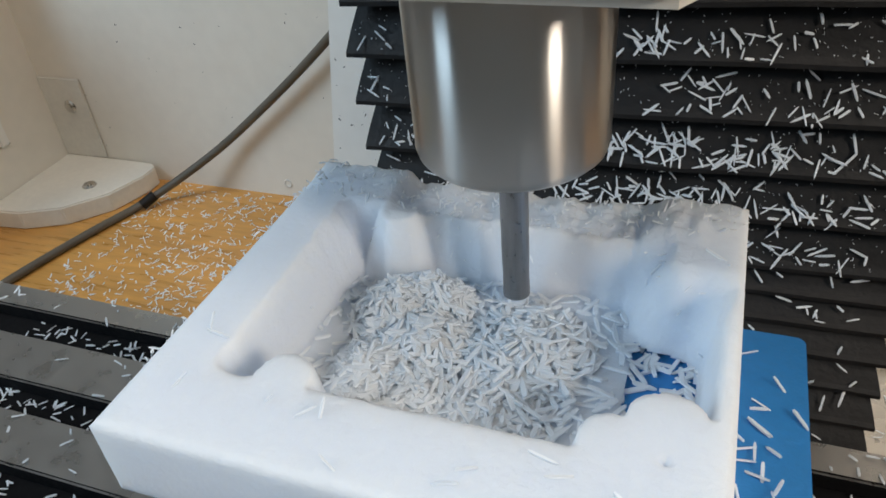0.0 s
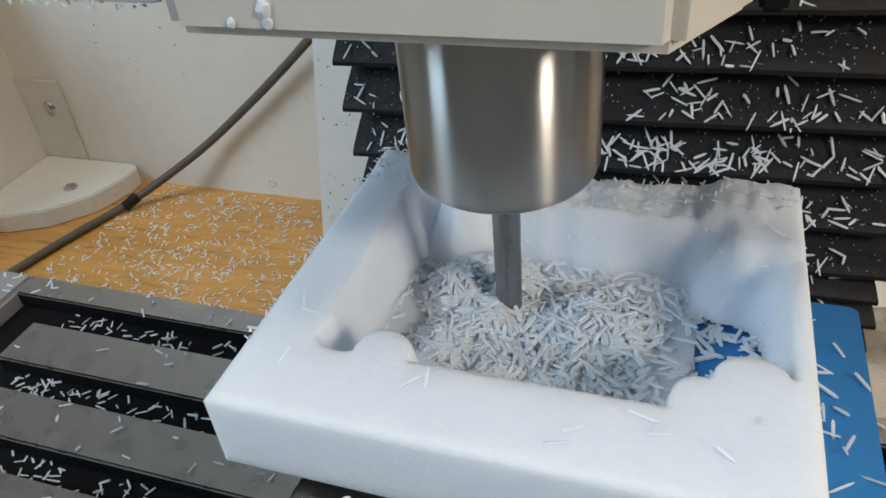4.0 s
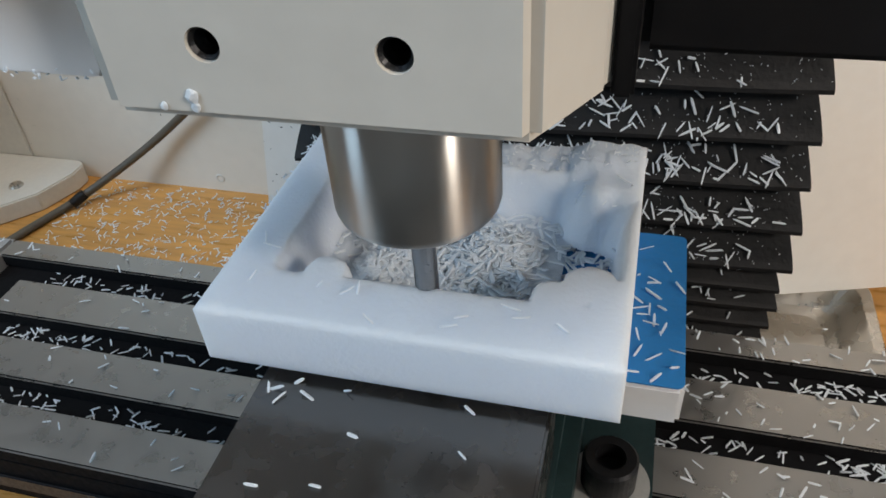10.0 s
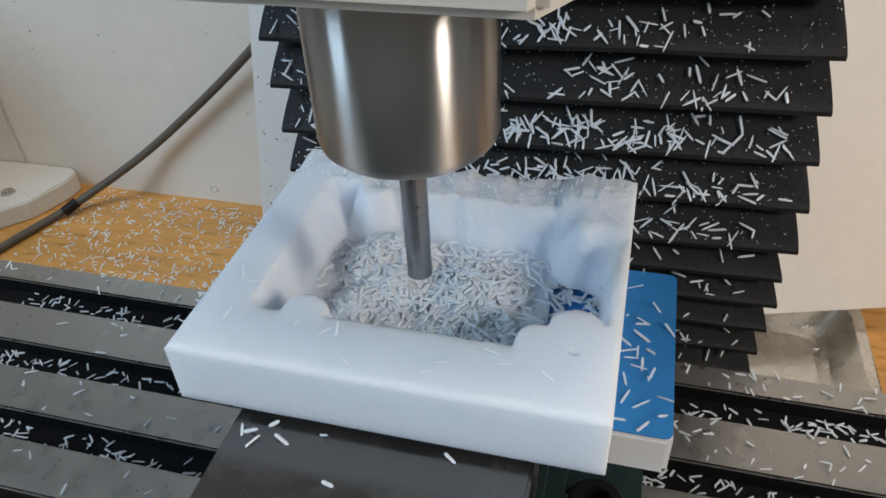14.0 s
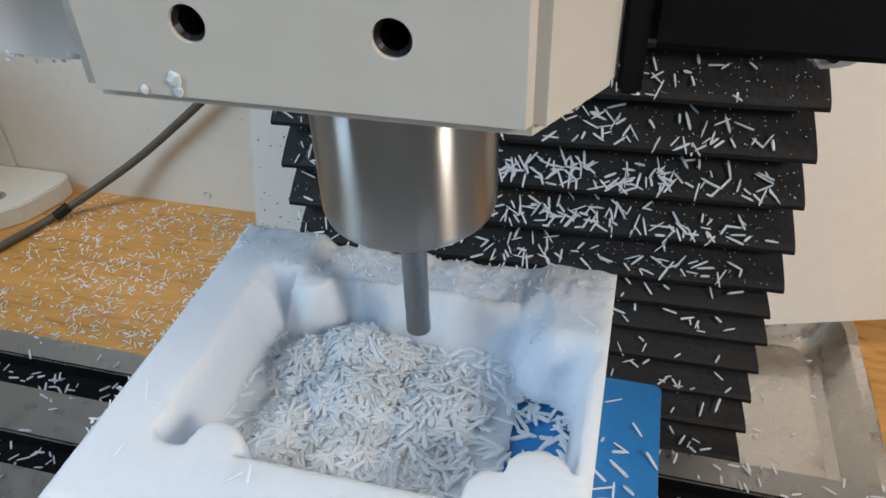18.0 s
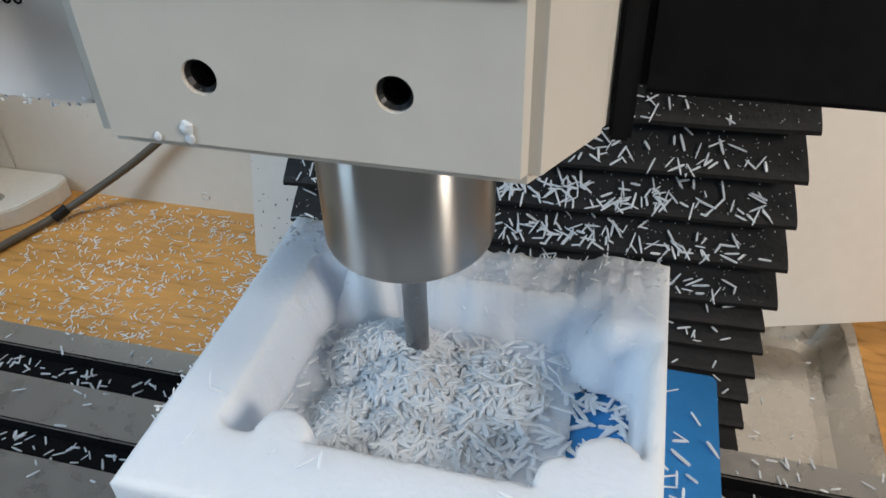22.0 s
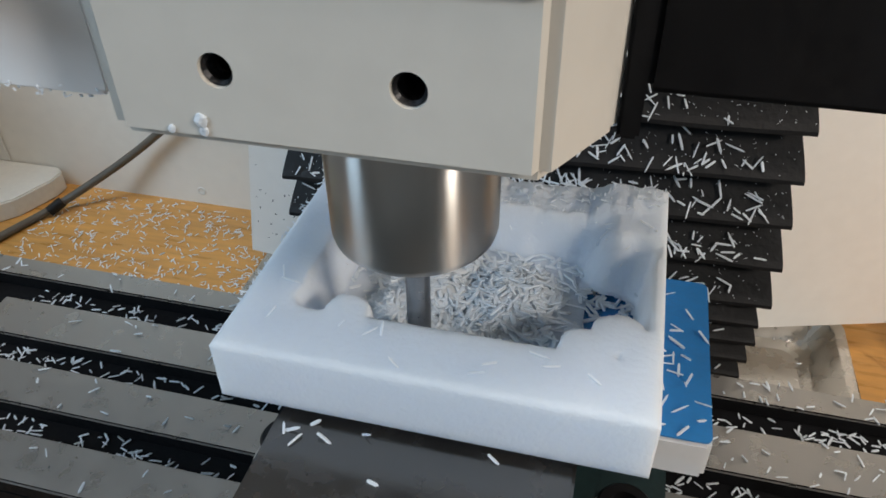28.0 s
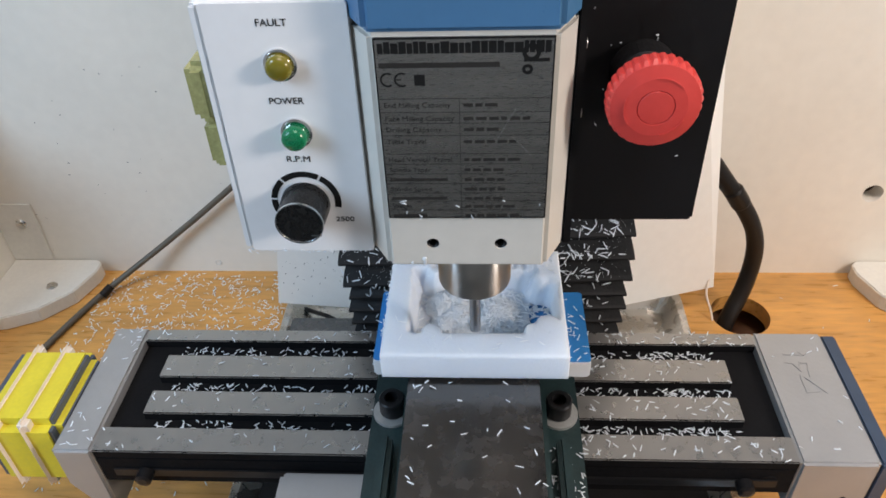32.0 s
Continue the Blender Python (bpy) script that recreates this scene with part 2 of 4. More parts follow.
def box(x0, x1, y0, y1, z0, z1, bevel=0.0, segments=2, bm=None):
    one = bmesh.new()
    bmesh.ops.create_cube(one, size=1.0, matrix=Matrix.LocRotScale(((x0 + x1) / 2, (y0 + y1) / 2, (z0 + z1) / 2), None, (x1 - x0, y1 - y0, z1 - z0)))
    if bevel:
        bmesh.ops.bevel(one, geom=one.edges[:], offset=bevel, segments=segments, affect="EDGES", clamp_overlap=True)
    return merge(bm, one)


def merge(bm, one):
    if bm is None:
        return one
    me = bpy.data.meshes.new("scrap")
    one.to_mesh(me)
    one.free()
    bm.from_mesh(me)
    bpy.data.meshes.remove(me)
    return bm


def lathe(profile, steps=48, m=None, bm=None, closed=False):
    """Turn (radius, height) pairs about z."""
    one = bmesh.new()
    rings = []
    for r, z in profile:
        if r < 1e-6:
            rings.append([one.verts.new((0, 0, z))])
        else:
            rings.append([one.verts.new((r * math.cos(2 * math.pi * i / steps), r * math.sin(2 * math.pi * i / steps), z)) for i in range(steps)])
    for a, b in zip(rings, rings[1:]):
        for i in range(steps):
            j = (i + 1) % steps
            q = [a[i % len(a)], a[j % len(a)], b[j % len(b)], b[i % len(b)]]
            q = list(dict.fromkeys(q))
            if len(q) > 2:
                one.faces.new(q)
    if m is not None:
        bmesh.ops.transform(one, matrix=m, verts=one.verts)
    bmesh.ops.recalc_face_normals(one, faces=one.faces)
    return merge(bm, one)


def prism(outline, lo, hi, axis="z", bevel=0.0, bm=None):
    """Push a flat outline from lo to hi along an axis; the outline's pairs are the two other axes in order."""
    one = bmesh.new()
    put = {"z": lambda a, b, h: (a, b, h), "y": lambda a, b, h: (a, h, b), "x": lambda a, b, h: (h, a, b)}[axis]
    low = [one.verts.new(put(a, b, lo)) for a, b in outline]
    high = [one.verts.new(put(a, b, hi)) for a, b in outline]
    one.faces.new(low), one.faces.new(high)
    for i in range(len(outline)):
        j = (i + 1) % len(outline)
        one.faces.new((low[i], low[j], high[j], high[i]))
    bmesh.ops.recalc_face_normals(one, faces=one.faces)
    if bevel:
        bmesh.ops.bevel(one, geom=one.edges[:], offset=bevel, segments=2, affect="EDGES", clamp_overlap=True)
    return merge(bm, one)


def cut(ob, bm):
    """Take a solid away from a mesh object for good."""
    me = bpy.data.meshes.new("cutter")
    bm.to_mesh(me)
    bm.free()
    tool = new("cutter", me)
    mod = ob.modifiers.new("cut", "BOOLEAN")
    mod.operation, mod.solver, mod.object = "DIFFERENCE", "EXACT", tool
    graph = bpy.context.evaluated_depsgraph_get()
    graph.update()
    done = bpy.data.meshes.new_from_object(ob.evaluated_get(graph))
    ob.modifiers.clear()
    ob.data = done
    bpy.data.objects.remove(tool)


def rounded(x0, x1, y0, y1, r, steps=6):
    out = []
    for cx, cy, a in ((x1 - r, y1 - r, 0), (x0 + r, y1 - r, 90), (x0 + r, y0 + r, 180), (x1 - r, y0 + r, 270)):
        for i in range(steps + 1):
            k = radians(a + 90 * i / steps)
            out.append((cx + r * math.cos(k), cy + r * math.sin(k)))
    return out


def tube(points, r, steps=10, bm=None):
    """A round tube along smooth points."""
    pts = [Vector(p) for p in points]
    fine = []
    for i in range(len(pts) - 1):
        p0, p1, p2, p3 = pts[max(i - 1, 0)], pts[i], pts[i + 1], pts[min(i + 2, len(pts) - 1)]
        for k in range(8):
            t = k / 8
            fine.append(0.5 * ((2 * p1) + (p2 - p0) * t + (2 * p0 - 5 * p1 + 4 * p2 - p3) * t * t + (3 * p1 - p0 - 3 * p2 + p3) * t ** 3))
    fine.append(pts[-1])
    one = bmesh.new()
    rings, side = [], None
    for i, p in enumerate(fine):
        d = (fine[min(i + 1, len(fine) - 1)] - fine[max(i - 1, 0)]).normalized()
        side = d.orthogonal().normalized() if side is None else (side - d * side.dot(d)).normalized()
        up = d.cross(side)
        rings.append([one.verts.new(p + r * (math.cos(2 * math.pi * k / steps) * side + math.sin(2 * math.pi * k / steps) * up)) for k in range(steps)])
    for a, b in zip(rings, rings[1:]):
        for k in range(steps):
            j = (k + 1) % steps
            one.faces.new((a[k], a[j], b[j], b[k]))
    one.faces.new(rings[0]), one.faces.new(rings[-1])
    bmesh.ops.recalc_face_normals(one, faces=one.faces)
    return merge(bm, one)


def text_bm(words, height, m, width=None):
    """Words in the built-in font as a thin solid mesh in the local x-y plane, centred."""
    cu = bpy.data.curves.new("letters", "FONT")
    cu.body, cu.size, cu.align_x, cu.align_y, cu.extrude = words, height * 1.38, "CENTER", "CENTER", 0.00012
    ob = bpy.data.objects.new("letters", cu)
    me = ob.to_mesh()
    one = bmesh.new()
    one.from_mesh(me)
    ob.to_mesh_clear()
    bpy.data.objects.remove(ob)
    bpy.data.curves.remove(cu)
    if width:
        xs = [v.co.x for v in one.verts]
        bmesh.ops.scale(one, vec=(width / (max(xs) - min(xs)), 1, 1), verts=one.verts)
    bmesh.ops.transform(one, matrix=m, verts=one.verts)
    return one


def front(x, y, z):
    """Local x-y plane turned to face the camera's side."""
    return pose(x, y, z, 90, 0, 0)


# ---- chips ----


def chips(name, spots, seed, parent=None, label="", length=(0.0028, 0.0052), tilt=18, lift=0.0005, wide=1.0):
    """Rice-shaped curled slivers; spots: (x, y, z, normal or None)."""
    rnd = random.Random(seed)
    verts, faces = [], []
    for spot in spots:
        x, y, z = spot[:3]
        normal = spot[3] if len(spot) > 3 and spot[3] else Vector((0, 0, 1))
        ln, w, h = rnd.uniform(*length), wide * rnd.uniform(0.0003, 0.00058), rnd.uniform(0.00010, 0.00024)
        bend = rnd.uniform(-0.0005, 0.0012)
        turn = Vector(normal).to_track_quat("Z", "Y").to_matrix().to_4x4() @ pose(0, 0, 0, rnd.gauss(0, tilt), rnd.gauss(0, tilt), rnd.uniform(0, 360))
        m = Matrix.Translation((x, y, z)) @ turn
        base = len(verts)
        for u, k in ((-0.5, 0.62), (-0.34, 0.95), (0.3, 0.9), (0.5, 0.3)):
            mid = lift + bend * (0.25 - u * u)
            for a, b in ((-w * k, mid - h), (w * k, mid - h), (w * k * 0.7, mid + h), (-w * k * 0.7, mid + h)):
                verts.append(m @ Vector((u * ln, a, b)))
        for s in range(3):
            o = base + 4 * s
            for k in range(4):
                j = (k + 1) % 4
                faces.append((o + k, o + j, o + 4 + j, o + 4 + k))
        faces.append((base + 3, base + 2, base + 1, base)), faces.append((base + 12, base + 13, base + 14, base + 15))
    me = bpy.data.meshes.new(name)
    me.from_pydata(verts, [], faces)
    me.materials.append(M["chip"])
    ob = new(name, me)
    if parent is not None:
        ob.parent = parent
    return tagged(ob, label, "" if parent else "plastic chips", "", "stuff")


# ---- the place ----
FLOOR, BACK = -0.127, 0.299
HOLE = (0.2595, 0.233, 0.029)


def build_floor():
    hx, hy, r = HOLE
    floor = part("floor", box(-0.54, 0.56, -0.26, BACK, FLOOR - 0.018, FLOOR), "wood")
    for x, y, k in ((hx, hy, r), (-0.366, -0.055, 0.012)):
        cut(floor, lathe([(0, 0.01), (k, 0.01), (k, -0.03), (0, -0.03)], 40, pose(x, y, FLOOR)))
    tagged(floor, "orange-brown varnished wooden board with a round cable hole", "floor", kind="structure")
    tagged(part("floor_subfloor", box(0.2, 0.34, 0.16, BACK, FLOOR - 0.046, FLOOR - 0.042), "hole_wood"), "dark brown board seen through the cable hole", "floor", kind="structure")
    under = part("floor_underlay", box(-0.6, 0.62, -0.95, 0.4, -0.9, FLOOR - 0.08), "dark_room")
    tagged(under, "dark bench carrying the wooden board and its walls", "floor", kind="structure")


def build_walls():
    w = part("wall_back", box(-0.56, 0.6, BACK, BACK + 0.018, FLOOR - 0.08, 0.36), "white_wall")
    cut(w, lathe([(0, 0.03), (0.0098, 0.03), (0.0098, -0.03), (0, -0.03)], 28, pose(0.3836, BACK + 0.009, -0.0251, 90, 0, 0)))
    tagged(w, "cream white laminate back wall with a drilled hole", "wall", kind="structure")
    tagged(part("wall_backing", box(-0.56, 0.78, BACK + 0.03, BACK + 0.035, FLOOR - 0.08, 0.36), "hole_wood"), "dark brown backing behind the drilled wall", "wall", kind="structure")
    x = -0.522
    bm = box(x - 0.018, x, 0.247, BACK, FLOOR - 0.08, 0.30)
    box(x - 0.018, x, 0.10, 0.247, FLOOR - 0.08, -0.073, bm=bm)
    w = part("wall_left", bm, "white_wall")
    tagged(w, "white laminate side wall with a window opening", "wall", kind="structure")
    cut(w, lathe([(0, 0.03), (0.009, 0.03), (0.009, -0.03), (0, -0.03)], 28, pose(x - 0.009, 0.185, -0.101, 0, 90, 0)))
    frame_thing = thing("window_1", "white window trim around a dark opening in the side wall", "window", kind="structure")
    for y0, y1, z0, z1 in ((0.2372, 0.2468, -0.0728, 0.30), (0.10, 0.237, -0.0728, -0.064)):
        part("trim", box(x - 0.018, x + 0.002, y0, y1, z0, z1, 0.0015), "panel", frame_thing)
    part("pane", box(x - 0.03, x - 0.026, 0.10, 0.26, -0.085, 0.10), "dark_room", frame_thing, "dark window pane")
    bm = box(0.487, 0.505, 0.247, BACK, FLOOR - 0.08, 0.30)
    box(0.487, 0.505, 0.10, 0.247, FLOOR - 0.08, -0.073, bm=bm)
    w = part("wall_right", bm, "white_wall")
    tagged(w, "white laminate side wall of the enclosure", "wall", kind="structure")
    # Unseen room shell, added to close the place; pale so it bounces light.
    for name, b in (("room_wall_front", (-2.2, 2.2, -2.35, -2.3, -0.9, 1.7)), ("room_wall_west", (-2.25, -2.2, -2.3, 1.2, -0.9, 1.7)),
                    ("room_wall_east", (2.2, 2.25, -2.3, 1.2, -0.9, 1.7)), ("room_wall_north", (-2.2, 2.2, 1.2, 1.25, -0.9, 1.7)),
                    ("ceiling", (-2.2, 2.2, -2.3, 1.2, 1.7, 1.75)), ("room_floor", (-2.2, 2.2, -2.3, 1.2, -0.95, -0.9))):
        tagged(part(name, box(*b), "room"), "plain unseen room surface added around the bench", "wall", kind="structure")


def build_pan():
    pan = thing("chip_pan", "dull silver sheet-metal chip pan with raised rim", "tray")
    x0, x1, y0, y1 = -0.199, 0.1995, -0.32, 0.256

    def tray(rows):
        one, rings = bmesh.new(), []
        for inset, z, r in rows:
            rings.append([one.verts.new((x, y, FLOOR + z)) for x, y in rounded(x0 + inset, x1 - inset, y0 + inset, y1 - inset, r)])
        for a, b in zip(rings, rings[1:]):
            for k in range(len(a)):
                j = (k + 1) % len(a)
                one.faces.new((a[k], a[j], b[j], b[k]))
        return one, rings
    one, rings = tray([(0.0285, 0.0004, 0.010), (0.0285, 0.0028, 0.010)])
    one.faces.new(rings[0]), one.faces.new(rings[1])
    bmesh.ops.recalc_face_normals(one, faces=one.faces)
    part("pan_floor", one, "pan", pan)
    one, rings = tray([(0.0284, 0.0029, 0.010), (0.022, 0.0052, 0.012), (0.0085, 0.0158, 0.014), (0.0070, 0.0170, 0.014), (0.0010, 0.0172, 0.016), (0.0, 0.0164, 0.016), (0.0, 0.0095, 0.016), (0.0012, 0.0095, 0.016), (0.0012, 0.0155, 0.016), (0.0085, 0.0140, 0.014), (0.0225, 0.0030, 0.012), (0.0284, 0.0004, 0.010)])
    part("rim", one, "pan", pan, "sloping side with a rolled rim")


def build_panel():
    fold = [(-0.204, 0.2182, -0.1005, 0.45), (-0.100, 0.2090, -0.1005, 0.45), (-0.085, 0.2060, -0.1005, 0.45), (0.095, 0.2060, -0.105, 0.45), (0.115, 0.2120, -0.102, 0.45), (0.230, 0.2420, -0.098, 0.45)]
    one = bmesh.new()
    rings = []
    for x, y, lo, hi in fold:
        slant = 0.205 if abs(x) > 0.19 else 0
        rings.append([one.verts.new((x - math.copysign(slant * 0.39, x) * (k > 1) if abs(x) > 0.19 else x, y + d, z)) for k, (d, z) in enumerate(((0, lo), (0.003, lo), (0.003, hi), (0, hi)))])
    for a, b in zip(rings, rings[1:]):
        for k in range(4):
            j = (k + 1) % 4
            one.faces.new((a[k], a[j], b[j], b[k]))
    one.faces.new(rings[0]), one.faces.new(rings[-1])
    bmesh.ops.recalc_face_normals(one, faces=one.faces)
    p = part("splash_panel", one, "panel")
    tagged(p, "white sheet panel standing behind the black bellows", "panel")
    rnd = random.Random(31)
    verts, faces = [], []
    for _ in range(70):
        x, z, a, w = rnd.uniform(-0.195, -0.115), rnd.triangular(-0.095, 0.08, -0.07), rnd.uniform(0, 3.14), rnd.uniform(0.0003, 0.0014)
        k = len(verts)
        c, s = math.cos(a) * w, math.sin(a) * w
        y = 0.2090 - 0.0884 * (x + 0.100) - 0.0004
        verts += [(x - c, y, z - s), (x + s * 0.35, y - 0.0002, z - c * 0.35), (x + c, y, z + s), (x - s * 0.35, y - 0.0002, z + c * 0.35)]
        faces.append((k, k + 1, k + 2, k + 3))
    me = bpy.data.meshes.new("panel_specks")
    me.from_pydata(verts, [], faces)
    me.materials.append(M["ink"])
    specks = new("dirt_specks", me)
    specks.parent = p
    tagged(specks, "dark specks of dirt", kind="stuff")
    col = thing("column", "dark machine column behind the bellows", "machine column")
    part("column_body", box(-0.055, 0.05, 0.135, 0.2, FLOOR + 0.003, 0.55, 0.006), "base", col)
    part("panel_support", box(-0.03, 0.03, 0.2, 0.2055, FLOOR + 0.003, 0.5), "base", col)


def build_wall_marks():
    """Specks of dirt and a filled screw hole on the back wall."""
    rnd = random.Random(47)
    verts, faces = [], []
    for _ in range(46):
        x, z, a, w = rnd.uniform(-0.5, -0.2), rnd.uniform(-0.11, 0.12), rnd.uniform(0, 3.14), rnd.uniform(0.0004, 0.0014)
        k, c, s = len(verts), math.cos(a) * w, math.sin(a) * w
        verts += [(x - c, BACK - 0.0003, z - s), (x + s * 0.4, BACK - 0.0005, z - c * 0.4), (x + c, BACK - 0.0003, z + s), (x - s * 0.4, BACK - 0.0005, z + c * 0.4)]
        faces.append((k, k + 1, k + 2, k + 3))
    me = bpy.data.meshes.new("wall_specks")
    me.from_pydata(verts, [], faces)
    me.materials.append(M["ink"])
    tagged(new("wall_specks", me), "dark specks of dirt on the white wall", "dirt", kind="stuff")
    plug = part("wall_plug", lathe([(0, -0.0006), (0.0018, -0.0004), (0.0026, 0.0006), (0.0036, 0.0007), (0.0040, 0)], 24, pose(-0.2916, BACK, -0.1146, 90, 0, 0)), "bracket", smooth=True)
    tagged(plug, "small cream plug pressed into the white wall", "plug")


def build_bracket():
    for side, wall in ((1, -0.522), (-1, 0.487)):
        br = thing("corner_bracket", "white angle bracket screwed to the floor and wall", "bracket", group="brackets in the corners")
        out = [(0, 0.2985), (0.094, 0.2985), (0.1015, 0.292), (0.1015, 0.278), (0.09, 0.245), (0.064, 0.217), (0.032, 0.203), (0, 0.2)]
        part("floor_leg", prism([(wall + side * x, y) for x, y in out], FLOOR, FLOOR + 0.017, "z", 0.0012), "bracket", br)
        a, b = sorted((wall, wall + side * 0.046))
        part("wall_leg", box(a, b, 0.2968, 0.2986, FLOOR + 0.0172, -0.034, 0.0008), "bracket", br)
        for m in (pose(wall + side * 0.063, 0.253, FLOOR + 0.017), pose(wall + side * 0.0266, 0.2968, -0.0603, 90, 0, 0)):
            part("screw", lathe([(0, 0.0012), (0.0018, 0.0012), (0.0018, 0.0006), (0.005, 0.0016), (0.0062, 0)], 20, m), "pan", br)


def build_cables():
    c = part("grey_cable", tube([(-0.46, 0.06, FLOOR + 0.0036), (-0.441, 0.152, FLOOR + 0.0036), (-0.425, 0.21, FLOOR + 0.0036), (-0.403, 0.258, -0.1195), (-0.345, 0.284, -0.083), (-0.29, 0.288, -0.040), (-0.235, 0.287, 0.007), (-0.19, 0.28, 0.05), (-0.15, 0.27, 0.1)], 0.0033), "cable", smooth=True)
    tagged(c, "thin grey cable running from the floor up behind the panel", "cable")
    part("cable_clip", tube([(-0.4065, 0.251, FLOOR + 0.0052), (-0.399, 0.2605, -0.1165)], 0.0046), "cable_black", c, "dark cable clip", smooth=True)
    hx, hy, r = HOLE
    c = part("black_cable", tube([(hx - 0.02, hy - 0.012, FLOOR - 0.05), (0.243, 0.224, FLOOR - 0.004), (0.256, 0.238, -0.105), (0.2634, 0.248, -0.080), (0.2625, 0.25, -0.052), (0.254, 0.25, -0.026), (0.2385, 0.25, -0.001), (0.222, 0.2505, 0.02), (0.195, 0.252, 0.055), (0.165, 0.252, 0.09)], 0.0082), "cable_black", smooth=True)
    tagged(c, "thick shiny black cable rising out of the floor hole", "cable")
    part("cable_collar", tube([(0.2395, 0.25, -0.003), (0.2285, 0.2485, 0.0135)], 0.0090), "cable_black", c, "worn dark collar", smooth=True)
    w = part("lead_cable", tube([(-0.19, 0.235, FLOOR + 0.0055), (-0.172, 0.222, -0.116), (-0.15, 0.205, -0.108), (-0.12, 0.188, -0.112), (-0.085, 0.17, FLOOR + 0.0065)], 0.0022), "cable_black", smooth=True)
    tagged(w, "thin black lead looping under the panel", "cable")
    part("plug_box", box(-0.187, -0.10, 0.178, 0.202, FLOOR + 0.0031, -0.104, 0.002), "jaw", w, "dark steel plug box")
    w = part("thin_wire", tube([(0.232, 0.222, FLOOR - 0.01), (0.228, 0.228, -0.118), (0.222, 0.236, -0.1), (0.224, 0.245, -0.075), (0.215, 0.25, -0.05)], 0.0011), "band", smooth=True)
    tagged(w, "thin pale wire beside the black cable", "wire")


# ---- table and what stands on it ----
TABLE = thing("mill_table", "dark ground cast-iron milling table with T-slots and grey end blocks", "milling table")
TX0, TX1, TY0, TY1 = -0.2574, 0.2013, -0.0367, 0.078


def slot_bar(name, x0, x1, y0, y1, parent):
    """A bar of the table: ground top, slot walls dark with oil and painted-in shade."""
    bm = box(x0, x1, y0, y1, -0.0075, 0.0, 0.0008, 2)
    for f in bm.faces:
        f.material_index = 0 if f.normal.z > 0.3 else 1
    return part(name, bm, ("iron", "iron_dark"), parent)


def build_table():
    t = TABLE
    # The bed's near-black iron also carries the shade inside the slots.
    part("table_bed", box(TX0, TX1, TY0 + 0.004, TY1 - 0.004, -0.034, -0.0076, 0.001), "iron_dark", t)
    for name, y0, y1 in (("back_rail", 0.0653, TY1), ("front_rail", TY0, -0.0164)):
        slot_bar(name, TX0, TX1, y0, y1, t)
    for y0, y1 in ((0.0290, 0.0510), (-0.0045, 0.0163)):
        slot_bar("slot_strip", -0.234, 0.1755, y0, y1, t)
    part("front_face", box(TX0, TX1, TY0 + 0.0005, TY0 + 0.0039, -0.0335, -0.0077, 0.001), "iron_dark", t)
    # A black bar on the face stands for the shade in a groove.
    part("stop_groove_shade", box(TX0 + 0.01, TX1 - 0.01, TY0 - 0.0009, TY0 + 0.0004, -0.026, -0.018, 0.0006), "bolt", t)
    for x in (-0.225, 0.17):
        part("stop_screw", lathe([(0, 0.008), (0.003, 0.008), (0.0055, 0.007), (0.0055, 0), (0, 0)], 20, pose(x, TY0 - 0.001, -0.021, 90, 0, 0)), "bolt", t)
    bm = prism([(-0.2847, 0.0006), (TX0 - 0.0002, 0.0006), (TX0 - 0.0002, -0.072), (-0.266, -0.072), (-0.2847, -0.036)], TY0 - 0.001, TY1 + 0.001, "y", 0.002)
    part("left_end_block", bm, "block", t, "light grey cast end block with a slanted lower side")
    right = part("right_end_block", box(TX1 + 0.0002, 0.251, TY0 - 0.001, TY1 + 0.001, -0.05, 0.0006, 0.002), "block", t, "light grey cast end block with raised markings")
    part("right_end_plate", box(0.2512, 0.262, TY0, TY1, -0.05, -0.001, 0.0015), "end_plate", t, "dark blue end plate")
    strokes = (((0.2180, 0.0560), (0.2320, 0.0555)), ((0.2290, 0.0585), (0.2325, 0.0550)), ((0.2165, 0.0480), (0.2225, 0.0478)), ((0.2215, 0.0478), (0.2255, 0.0400)), ((0.2250, 0.0400), (0.2265, 0.0478)),
               ((0.2265, 0.0480), (0.2325, 0.0480)), ((0.2320, 0.0480), (0.2300, 0.0350)), ((0.2235, 0.0360), (0.2235, 0.0200)), ((0.2235, 0.0205), (0.2320, 0.0215)), ((0.2262, 0.0345), (0.2365, 0.0205)))
    for (xa, ya), (xb, yb) in strokes:
        ln = math.hypot(xb - xa, yb - ya) / 2 + 0.0004
        part("raised_mark", box(-ln, ln, -0.0007, 0.0007, 0, 0.0005, 0.0002), "block", right, "", pose((xa + xb) / 2, (ya + yb) / 2, 0.0007, 0, 0, math.degrees(math.atan2(yb - ya, xb - xa))))
    part("block_screw", lathe([(0, 0.0004), (0.0018, 0.0004), (0.0022, 0)], 16, pose(0.236, TY0 - 0.0011, -0.036, 90, 0, 0)), "bolt", right)
    # No hole is cut: a dark disc paints its shaded inside.
    part("slot_hole_shade", lathe([(0, 0.0004), (0.0062, 0.0004), (0.0066, 0)], 24, pose(0.185, TY0 + 0.0003, -0.021, 90, 0, 0)), "iron_dark", t)
    mot = part("stepper_motor", box(-0.348, -0.2849, -0.022, 0.05, -0.055, 0.006, 0.006), "motor", t, "motor wrapped in yellow label and bands")
    part("yellow_wrap", box(-0.345, -0.2862, -0.0235, 0.0515, -0.0565, 0.0075, 0.007), "yellow", mot)
    for x in (-0.331, -0.309):
        part("rubber_band", box(x - 0.0036, x + 0.0036, -0.0262, 0.0542, -0.0592, 0.0102, 0.0035, 3), "band", mot)


